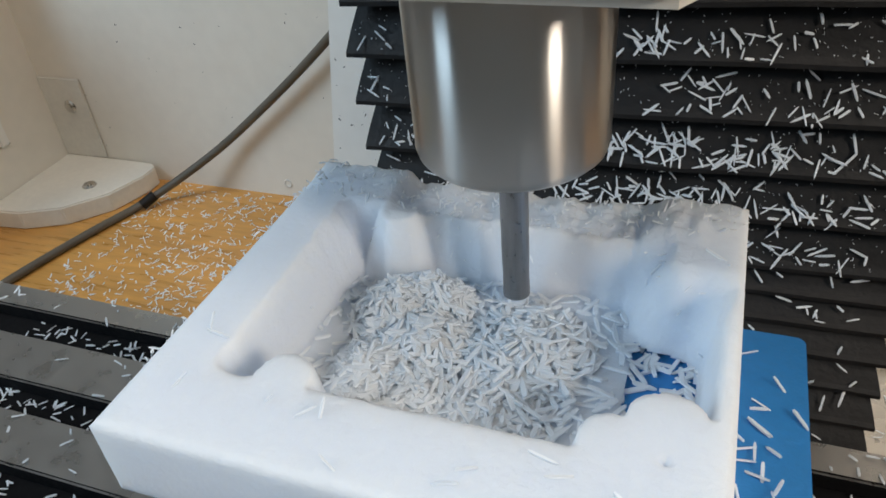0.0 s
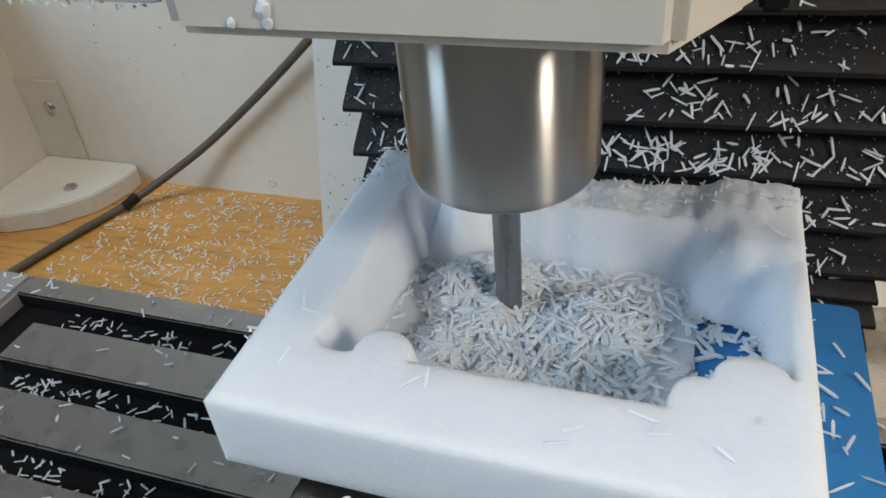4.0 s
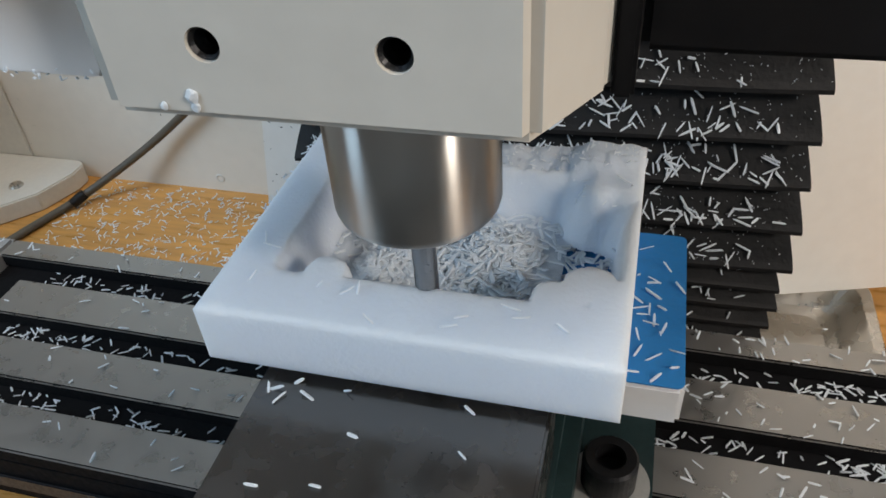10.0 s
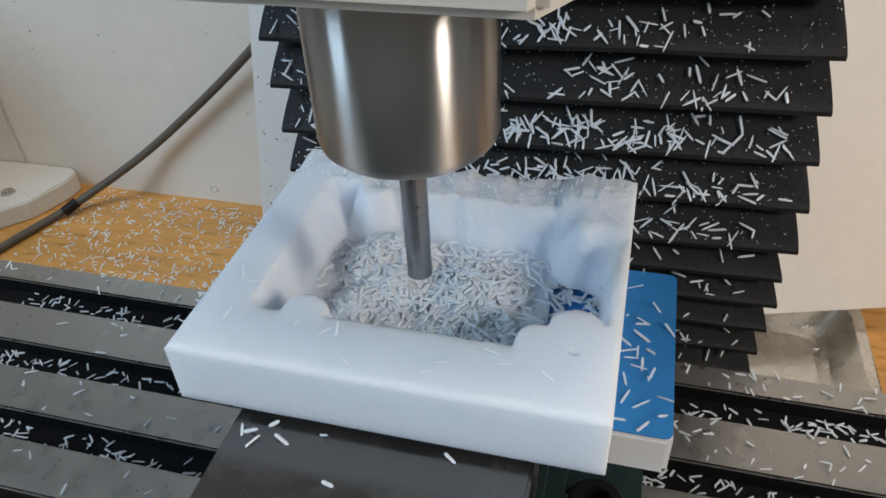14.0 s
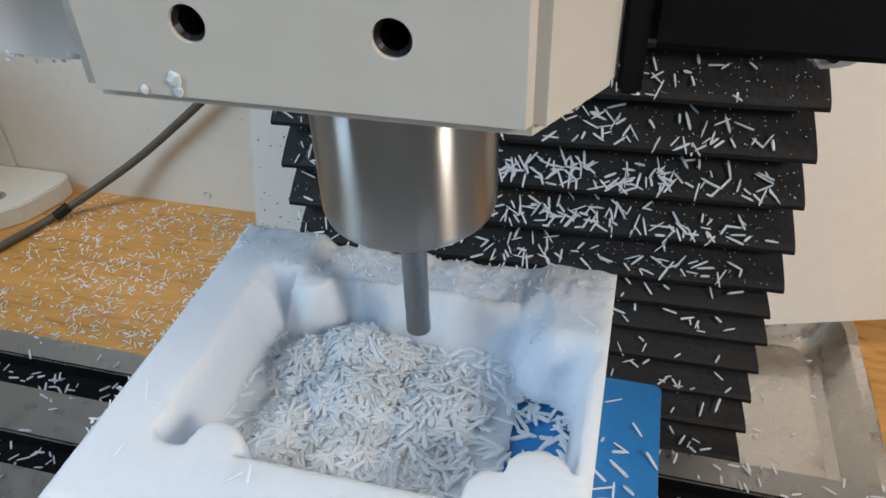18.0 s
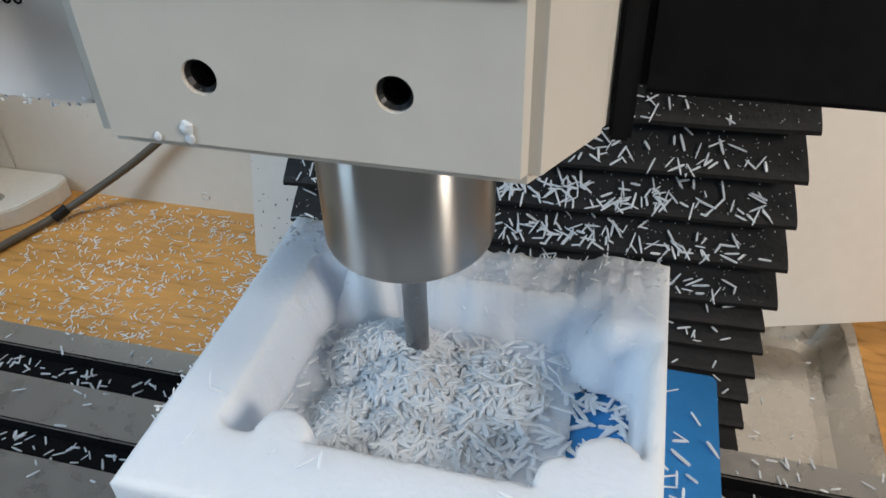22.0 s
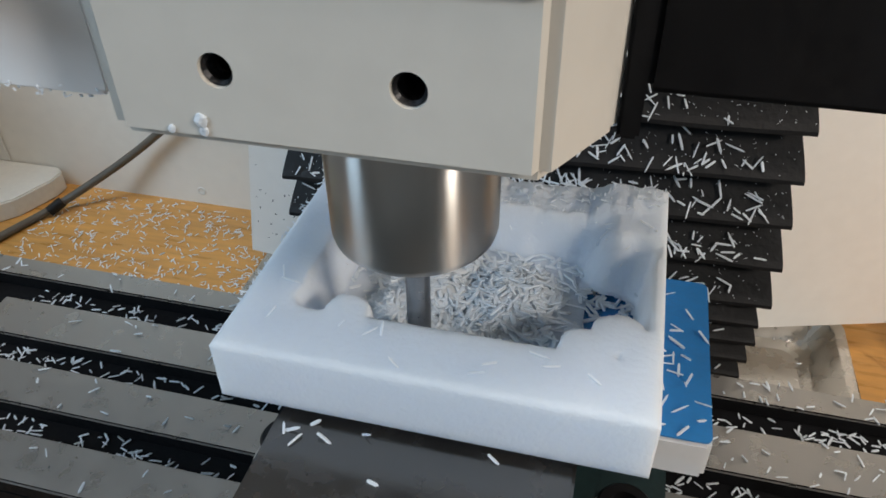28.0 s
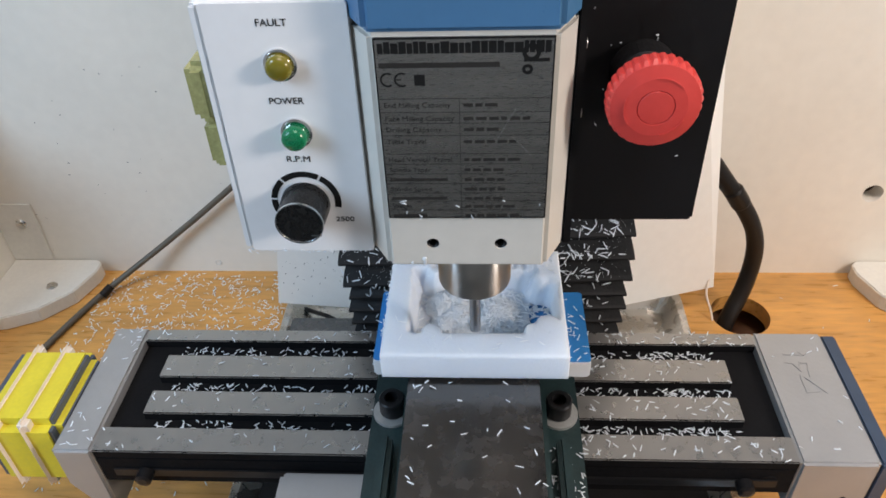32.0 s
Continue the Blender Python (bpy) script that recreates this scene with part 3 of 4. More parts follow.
VISE = thing("machine_vise", "dark green machine vise with blackened steel jaw, bolted down", "vise")


def build_vise():
    v = VISE
    part("vise_body", box(-0.046, 0.040, -0.150, 0.062, 0.0, 0.052, 0.005), "vise", v)
    part("moving_jaw", box(-0.0404, 0.0338, -0.160, -0.0338, 0.0522, 0.083, 0.0008), "jaw", v, "flat blackened steel jaw top")
    part("fixed_jaw", box(-0.0404, 0.0338, 0.0273, 0.058, 0.0522, 0.083, 0.001), "jaw", v)
    for s in (-1, 1):
        cx = -0.0032 + s * 0.0525
        fl = part("flange", prism(rounded(cx - 0.0135, cx + 0.0135, -0.125, 0.045, 0.012), 0.0, 0.024, "z", 0.003), "vise", v)
        part("rib", box(cx - 0.004, cx + 0.004, -0.12, -0.05, 0.0242, 0.042, 0.003), "vise", v)
        part("washer", lathe([(0.004, 0), (0.0125, 0), (0.0125, 0.0022), (0.004, 0.0022)], 32, pose(cx, -0.021, 0.0243)), "washer", v)
        part("cap_screw", lathe([(0, 0.0), (0.0078, 0.0), (0.0082, 0.001), (0.0082, 0.0115), (0.0074, 0.0125), (0.0045, 0.0125), (0.0045, 0.006), (0, 0.006)], 32, pose(cx, -0.021, 0.0266)), "bolt", v)


BOARD = thing("spoil_board", "white plastic board with blue masking tape under the workpiece", "board")


def build_board():
    part("board_slab", box(-0.0620, 0.0640, -0.0330, 0.0268, 0.0721, 0.0853, 0.0012), "board", BOARD)
    part("masking_tape", prism(rounded(-0.0618, 0.0638, -0.0328, 0.0266, 0.002), 0.0853, 0.0857, "z"), "tape", BOARD, "blue masking tape")


WX0, WX1, WY0, WY1, WZ0, WZ1 = -0.0550, 0.0496, -0.0460, 0.0467, 0.0858, 0.1039


def sd_box(x, y, x0, x1, y0, y1, r):
    qx, qy = abs(x - (x0 + x1) / 2) - (x1 - x0) / 2 + r, abs(y - (y0 + y1) / 2) - (y1 - y0) / 2 + r
    return math.hypot(max(qx, 0), max(qy, 0)) + min(max(qx, qy), 0) - r


def pocket(x, y):
    """Signed distance to the milled pocket, below zero inside it."""
    wob = 0.0004 * noise.noise((x * 220, y * 220, 3))
    d = sd_box(x, y, -0.0400, 0.0457, -0.0275, 0.0292, 0.0025)
    for bx, by, r in POSTS:
        d = max(d, r - math.hypot(x - bx, y - by))
    blend, torn = 0.006, -sd_box(x, y, 0.0320, 0.09, 0.0180, 0.09, 0.006)
    u = max(0, min(1, 0.5 + 0.5 * (torn - d) / blend))
    d = d + (torn - d) * u + blend * u * (1 - u)
    rough = max(0, min(1, (y - 0.004) / 0.012))
    return d + wob + rough * 0.0012 * noise.noise((x * 150, y * 150, 33))


POSTS = [(-0.0272, -0.0270, 0.0066), (0.0392, -0.0200, 0.0075), (0.0320, -0.0265, 0.0075), (0.0470, -0.0245, 0.0080),
         (-0.0272, 0.0287, 0.0066)]
THROUGH = 0.0295


def soft_edge(x, y):
    """How gently the pocket's wall falls; the burred far side slopes more."""
    far = max(0, min(1, (y - 0.004) / 0.012))
    corner = max(0, min(1, (x - 0.020) / 0.012)) * max(0, min(1, (y - 0.010) / 0.008))
    left = max(0, min(1, (-0.030 - x) / 0.006))
    return 0.0024 + 0.0016 * left + far * (0.0026 + 0.0015 * noise.noise((x * 160, y * 160, 30))) + 0.0062 * corner


def top_height(x, y):
    d = pocket(x, y)
    edge = min(x - WX0, WX1 - x, y - WY0, WY1 - y)
    soft = soft_edge(x, y)
    k = min(max((d + 0.6 * soft) / soft, 0), 1)
    k = k * k * (3 - 2 * k)
    low = WZ0 + 0.0010
    h = low + k * (WZ1 - low)
    h += 0.00012 * noise.noise((x * 900, y * 900, 1)) + 4 * k * (1 - k) * (0.0009 * noise.noise((x * 330, y * 330, 51)) + 0.0005 * noise.noise((x * 900, y * 900, 52)))
    burr = max(0, 1 - abs(d - 0.0012) / 0.0022) * max(0, min(1, (y - 0.008) / 0.012))
    h += 0.0011 * burr * max(0, 0.35 + noise.noise((x * 420, y * 420, 12)))
    lump = k * max(0, 1 - math.hypot((x - 0.036) / 0.014, (y - 0.036) / 0.011))
    h += lump * (0.0014 + 0.0022 * max(0, 0.25 + noise.noise((x * 260, y * 260, 22)) + 0.5 * noise.noise((x * 700, y * 700, 23))))
    h += 0.0009 * max(0, min(1, (y - 0.034) / 0.006)) * max(0, 0.2 + noise.noise((x * 300, y * 300, 15)))
    torn = max(0, min(1, (x + 0.031) / 0.003, (0.0315 - x) / 0.004)) * max(0, min(1, (y - 0.028) / 0.005)) * k
    h -= torn * (0.0030 + 0.0016 * noise.noise((x * 170, y * 90, 41)) + 0.0009 * noise.noise((x * 600, y * 600, 42)))
    return h - 0.0010 * max(0, 1 - edge / 0.0016) ** 2


def build_workpiece():
    nx, ny = 150, 134
    xs = [WX0 + (WX1 - WX0) * i / nx for i in range(nx + 1)]
    ys = [WY0 + (WY1 - WY0) * j / ny for j in range(ny + 1)]
    verts = [(x, y, top_height(x, y)) for y in ys for x in xs]
    w = nx + 1
    open_cells = {(i, j) for j in range(ny) for i in range(nx) if xs[i] > THROUGH and pocket((xs[i] + xs[i + 1]) / 2, (ys[j] + ys[j + 1]) / 2) < -0.0008 - 0.6 * soft_edge(xs[i], ys[j])}
    faces = [(j * w + i, j * w + i + 1, (j + 1) * w + i + 1, (j + 1) * w + i) for j in range(ny) for i in range(nx) if (i, j) not in open_cells]
    rim = [(i, 0) for i in range(nx)] + [(nx, j) for j in range(ny)] + [(i, ny) for i in range(nx, 0, -1)] + [(0, j) for j in range(ny, 0, -1)]
    base = len(verts)
    n = len(rim)
    verts += [(xs[i], ys[j], min(verts[j * w + i][2] - 0.0004, WZ1 - 0.0022)) for i, j in rim]
    verts += [(xs[i], ys[j], WZ0) for i, j in rim]
    for k in range(n):
        q = (k + 1) % n
        a, b = rim[k][1] * w + rim[k][0], rim[q][1] * w + rim[q][0]
        faces.append((a, base + k, base + q, b))
        faces.append((base + k, base + n + k, base + n + q, base + q))
    me = bpy.data.meshes.new("workpiece")
    me.from_pydata(verts, [], faces)
    me.materials.append(M["plastic"])
    me.shade_smooth()
    ob = new("workpiece", me)
    tagged(ob, "milky white plastic block with a pocket being milled into it", "workpiece")
    return ob


def single_chips(spots, seed, label, group):
    """Chips that lie apart, each a thing of its own."""
    out = []
    for k, spot in enumerate(spots):
        ob = chips("plastic_chip", [(0, 0, 0)], seed + k, None, label, length=(0.0034, 0.0056), wide=0.7)
        ob["kind"], ob["category"], ob["group"] = "", "chip", group
        out.append((ob, spot[:3]))
    return out


def in_pocket(rnd, n):
    """Single chips lying flat on the pocket's floor, thickest towards the middle."""
    out = []
    while len(out) < n:
        x, y = rnd.uniform(-0.039, 0.0455), rnd.uniform(-0.0275, 0.029)
        if pocket(x, y) < -0.0016 and rnd.random() < 0.5 + 0.5 * math.exp(-((x - 0.006) ** 2 + (y + 0.003) ** 2) / 0.0004):
            z = WZ0 + (0.0011 if x < THROUGH else 0.0001)
            pile = 0.0032 * math.exp(-((x - 0.008) ** 2 + (y + 0.002) ** 2) / 0.00022)
            out.append((x, y, z + rnd.random() * (0.0003 + pile), None))
    return out


# mounds of packed chips: name of its way, x, y, half widths, height, count
MOUNDS = [("still", -0.0235, 0.0115, 0.0100, 0.0130, 0.0066, 330), ("still", -0.0215, -0.0085, 0.0095, 0.0135, 0.0046, 280), ("still", 0.0085, 0.0060, 0.0150, 0.0165, 0.0038, 330),
          ("still", 0.0045, -0.0140, 0.0150, 0.0100, 0.0026, 190), ("far", -0.0115, 0.0165, 0.0165, 0.0125, 0.0100, 430), ("middle", -0.0095, 0.0040, 0.0160, 0.0145, 0.0082, 430), ("near", -0.0075, -0.0115, 0.0145, 0.0125, 0.0054, 330)]


def build_mound(k, ax, ay, h, n):
    """One clump of chips about its own middle: a lumpy core in a shell of slivers."""
    rnd = random.Random(500 + k)

    def up(u, v):
        r2 = (u / ax) ** 2 + (v / ay) ** 2
        base = h * max(0, 1 - r2) ** 1.2
        return base + (0.0008 * noise.noise((u * 260, v * 260, k)) + 0.0004 * noise.noise((u * 620, v * 620, k + 9))) * min(1, base / 0.0015)
    verts, faces, n_r, n_a = [(0, 0, up(0, 0))], [], 9, 26
    for i in range(1, n_r + 1):
        for j in range(n_a):
            t = 2 * math.pi * j / n_a
            u, v = ax * i / n_r * math.cos(t), ay * i / n_r * math.sin(t)
            verts.append((u, v, up(u, v) - 0.0004 * i / n_r))
    for j in range(n_a):
        faces.append((0, 1 + j, 1 + (j + 1) % n_a))
        for i in range(n_r - 1):
            a, b = 1 + i * n_a, 1 + (i + 1) * n_a
            faces.append((a + j, b + j, b + (j + 1) % n_a, a + (j + 1) % n_a))
    spots = []
    for _ in range(n):
        t, r = rnd.uniform(0, 2 * math.pi), rnd.random() ** 0.55
        u, v, e = ax * r * math.cos(t), ay * r * math.sin(t), 0.0006
        nrm = Vector((up(u - e, v) - up(u + e, v), up(u, v - e) - up(u, v + e), 2.4 * e)).normalized()
        spots.append((u, v, up(u, v) + rnd.random() ** 2 * 0.0004, nrm))
    ob = chips("chip_mound", spots, 520 + k, None, "fluffy mound of white plastic chips in the milled pocket", tilt=10, length=(0.0032, 0.0064), wide=1.2, lift=0.0002)
    base = len(ob.data.vertices)
    me = ob.data
    all_v = [tuple(v.co) for v in me.vertices] + verts
    all_f = [tuple(p.vertices) for p in me.polygons] + [tuple(i + base for i in f) for f in faces]
    me.clear_geometry()
    me.from_pydata(all_v, [], all_f)
    return ob


def fuzz_spots(rnd, n):
    """Frayed plastic along the burred edges of the block."""
    out = []
    while len(out) < n:
        k = rnd.random()
        if k < 0.35:
            out.append((WX0 + rnd.uniform(-0.0006, 0.0004), rnd.uniform(-0.03, WY1), rnd.uniform(WZ0, WZ1), Vector((-1, 0, 0.3))))
        elif k < 0.7:
            x, y = rnd.uniform(WX0, WX1), WY1 - rnd.uniform(0.0005, 0.016)
            out.append((x, y, top_height(x, y), Vector((0, 0.6, 1))))
        else:
            x, y = rnd.uniform(-0.04, 0.047), rnd.uniform(0.0, 0.036)
            if abs(pocket(x, y)) < 0.0016:
                out.append((x, y, top_height(x, y), Vector((rnd.uniform(-1, 1), rnd.uniform(-1, 0.4), 1))))
    return out


HEAPS = []


def build_table_chips():
    rnd = random.Random(5)
    spots = []
    clumps = [rnd.uniform(-0.22, 0.17) for _ in range(16)]
    for _ in range(720):
        y0, y1 = rnd.choice(((0.0515, 0.0648), (0.0168, 0.0285), (-0.0159, -0.005)))
        x = rnd.uniform(-0.23, 0.175) if rnd.random() < 0.6 else min(0.174, max(-0.232, rnd.gauss(rnd.choice(clumps), 0.009)))
        spots.append((x, y0 + (y1 - y0) * rnd.betavariate(2.2, 1.3), -0.0074))
    for _ in range(230):
        x = rnd.choice((rnd.uniform(0.065, 0.195), rnd.uniform(0.065, 0.195), rnd.uniform(-0.28, -0.065)))
        y0, y1 = rnd.choice(((0.0655, 0.0775), (0.0293, 0.0507), (-0.0042, 0.016), (-0.036, -0.0167)))
        if x < -0.234 or x > 0.175:
            y0, y1 = rnd.choice(((0.0655, 0.0775), (-0.036, -0.0167)))
        spots.append((x, rnd.uniform(y0, y1), 0.0003))
    for _ in range(26):
        x = rnd.choice((rnd.uniform(-0.282, -0.26), rnd.uniform(0.204, 0.248)))
        spots.append((x, rnd.uniform(-0.034, 0.075), 0.0010))
    table = chips("table_chips", spots, 1, None, "white plastic chips strewn on the milling table")
    spots = [(rnd.uniform(0.0505, 0.0632), rnd.uniform(-0.032, 0.026), 0.0858) for _ in range(24)]
    spots += [(rnd.uniform(-0.0615, -0.0555), rnd.uniform(-0.032, 0.026), 0.0858) for _ in range(6)]
    board = single_chips(spots, 300, "white plastic chip lying on the blue tape", "chips on the tape")
    spots = [(rnd.uniform(-0.039, 0.033), rnd.uniform(-0.13, -0.047), 0.0831) for _ in range(26)] + [(rnd.uniform(-0.04, 0.0), rnd.uniform(-0.052, -0.045), 0.0831) for _ in range(4)]
    spots += [(rnd.uniform(0.0405, 0.062), rnd.triangular(-0.124, -0.036, -0.11), 0.0243) for _ in range(150)]
    vise = chips("vise_chips", spots, 3, None, "white plastic chips on the vise")
    pile = chips("pocket_chips", in_pocket(rnd, 680), 4, None, "loose white plastic chips on the floor of the pocket", tilt=9, length=(0.0034, 0.0064), wide=1.25, lift=0.0002)
    for k, (way, x, y, ax, ay, h, n) in enumerate(MOUNDS):
        HEAPS.append((build_mound(k, ax, ay, h, n), way, (x, y, WZ0 + 0.0008)))
    top = [(rnd.uniform(WX0 + 0.003, WX1 - 0.003), rnd.uniform(WY0, WY1)) for _ in range(120)]
    top = single_chips([(x, y, WZ1 + 0.0001) for x, y in top if pocket(x, y) > 0.004 and y < 0.03][:14], 340, "white plastic chip lying on the workpiece", "chips on the workpiece")
    chips("frayed_edge", fuzz_spots(rnd, 520), 7, WORK, "frayed white plastic along the block's edges", length=(0.0010, 0.0026), tilt=60, wide=0.35)
    return [(ob, (0, 0, 0)) for ob in (table, vise, pile)] + board + top


def build_floor_chips():
    rnd = random.Random(9)
    spots = []
    while len(spots) < 1450:
        x, y = rnd.uniform(-0.42, -0.207), rnd.uniform(0.06, 0.295)
        if rnd.random() < 0.35 + 0.65 * (0.5 + noise.noise((x * 18, y * 18, 2))) and not (x < -0.41 and y > 0.2):
            spots.append((x, y, FLOOR + 0.0002))
    for _ in range(260):
        spots.append((rnd.uniform(-0.45, -0.21), rnd.uniform(-0.35, 0.06), FLOOR + 0.0002))
    for _ in range(70):
        spots.append((rnd.uniform(0.21, 0.5), rnd.uniform(-0.2, 0.29), FLOOR + 0.0002))
    spots = [s for s in spots if math.hypot(s[0] - HOLE[0], s[1] - HOLE[1]) > HOLE[2] + 0.004]
    chips("floor_chips", spots, 10, None, "white plastic chips strewn over the wooden board", length=(0.0028, 0.0060), wide=1.15)
    spots = [(rnd.uniform(-0.19, 0.195), rnd.uniform(0.09, 0.25), FLOOR + 0.0033) for _ in range(160)]
    mats = [(rnd.uniform(-0.19, 0.19), rnd.uniform(-0.2, 0.0), FLOOR + 0.0064) for _ in range(240)]
    chips("mat_chips", mats, 12, None, "white plastic chips on the black mat")
    chips("pan_chips", spots, 11, None, "white plastic chips in the metal pan")


SADDLE = thing("saddle", "dark cast-iron saddle under the milling table", "machine saddle")


def build_base():
    base = thing("pedestal", "dark painted iron pedestal standing in the chip pan", "machine pedestal")
    part("base_body", box(-0.075, 0.07, -0.2, 0.2, FLOOR + 0.003, -0.075, 0.008), "base", base)
    part("saddle_body", box(-0.07, 0.065, -0.03, 0.07, -0.0745, -0.0345, 0.004), "base", SADDLE)
    mat = part("rubber_mat", box(-0.198, 0.198, -0.312, 0.045, FLOOR + 0.0032, FLOOR + 0.0062, 0.001), "rubber")
    tagged(mat, "black rubber mat lying in the chip pan", "mat")
    # Raised black disc: the hole's darkness is colour, not depth.
    part("apron_hole_shade", lathe([(0, 0.0006), (0.003, 0.0006), (0.0034, 0)], 20, pose(-0.075, -0.07, -0.012)), "bolt", SADDLE)
    part("apron", box(-0.131, -0.054, -0.083, -0.0405, -0.060, -0.012, 0.003), "block", SADDLE, "grey apron block")


# ---- bellows ----
BELLOWS = thing("way_cover", "black pleated rubber way cover sprinkled with white chips", "bellows")
BX0, BX1, BY = -0.111, 0.110, 0.1085
PITCH = 0.0214
UPPER = [0.1076 + PITCH * k for k in range(5, -5, -1)]
TILT = -1.9
PLEATS = []


def pleat_mesh(half_x0, half_x1, h, seed):
    """One fold: a sloping band that ends in a thin lip, with a wavy outline."""
    one = bmesh.new()
    n = 26
    prof = [(0.013, h * 1.02), (0.004, h * 0.42), (0.0006, h * 0.16), (-0.0012, 0.0012), (-0.0012, -0.0006), (0.0006, -0.0010), (0.013, 0.0006)]
    rings = []
    for i in range(n + 1):
        x = half_x0 + (half_x1 - half_x0) * i / n
        wob = 0.0006 * noise.noise((x * 40, seed * 3.1, 0))
        sag = 0.0007 * noise.noise((x * 22, seed * 1.7, 5))
        end = 0.003 * (noise.noise((seed * 2.3, 9, 1))) if i in (0, n) else 0
        inset = (1 if i == 0 else -1 if i == n else 0)
        rings.append([one.verts.new((x + inset * (end + 0.0045 * max(0, y) / 0.013 - 0.001), y + wob, z + sag)) for y, z in prof])
    for a, b in zip(rings, rings[1:]):
        for k in range(len(prof)):
            j = (k + 1) % len(prof)
            one.faces.new((a[k], a[j], b[j], b[k]))
    one.faces.new(rings[0]), one.faces.new(rings[-1])
    bmesh.ops.recalc_face_normals(one, faces=one.faces)
    return one


def build_bellows():
    rnd = random.Random(21)
    for k, z in enumerate(UPPER):
        lean = max(0, k - 4) * 0.0007
        p = part("pleat", pleat_mesh(BX0 + lean, BX1 - 0.0025 + 2.0 * lean, PITCH, k), "rubber", BELLOWS, "", pose(0, BY, z, 0, TILT, 0))
        PLEATS.append((p, "up", z))
        if 2 <= k:
            slope = Vector((0, -0.86, 0.5))
            dense = [0, 0, 40, 50, 60, 75, 85, 190, 130, 80][k]
            spots = []
            knots = [rnd.uniform(BX0 + 0.01, BX1 - 0.01) for _ in range(9)]
            for _ in range(dense):
                pick = rnd.random()
                x = rnd.uniform(BX0 + 0.004, BX1 - 0.004) if pick < 0.38 else rnd.gauss(rnd.choice(knots), 0.005) if pick < 0.62 else rnd.gauss(0.02, 0.03)
                x = min(BX1 - 0.003, max(BX0 + 0.003, x))
                u = rnd.betavariate(1.6, 3.0)
                spots.append((x, -0.0004 + 0.009 * u ** 1.4, 0.0012 + PITCH * 0.75 * u, slope))
            chips("chip_scatter", spots, 100 + k, p, "white plastic chips", tilt=14, length=(0.0030, 0.0080), wide=1.05)
            dust = [(rnd.uniform(BX0, BX1), 0.0002 + 0.0085 * (u := rnd.random()) ** 1.4, 0.0012 + PITCH * 0.75 * u, slope) for _ in range(230)]
            chips("chip_dust", dust, 200 + k, p, "fine white dust", tilt=10, length=(0.0002, 0.0009), wide=0.22)
    for i in range(1, 7):
        p = part("pleat", pleat_mesh(BX0 + 0.006, BX1 + 0.003 - 0.0004 * i, 0.0135, 40 + i), "rubber", BELLOWS, "", pose(0, BY, 0, 0, TILT * 0.6, 0))
        PLEATS.append((p, "low", i))
        spots = [(rnd.uniform(BX0 + 0.01, BX1 - 0.008), 0.0 + 0.005 * (u := rnd.random()), 0.0012 + 0.009 * u, Vector((0, -0.86, 0.5))) for _ in range(30)]
        chips("chip_scatter", spots, 140 + i, p, "white plastic chips", tilt=14, length=(0.003, 0.0072), wide=1.05)


# ---- the head ----
HEAD = thing("milling_head", "cream and blue milling head with spindle, control box and emergency stop", "milling machine")
AX, AY, AR = -0.0023, -0.0321, 0.0189
FY = -0.0724


def ring_sector(r0, r1, a0, a1, m, depth=0.0002, n=24):
    out = [(r1 * math.cos(radians(a0 + (a1 - a0) * i / n)), r1 * math.sin(radians(a0 + (a1 - a0) * i / n))) for i in range(n + 1)]
    out += [(r0 * math.cos(radians(a1 + (a0 - a1) * i / n)), r0 * math.sin(radians(a1 + (a0 - a1) * i / n))) for i in range(n + 1)]
    one = prism(out, 0, depth)
    bmesh.ops.transform(one, matrix=m, verts=one.verts)
    return one


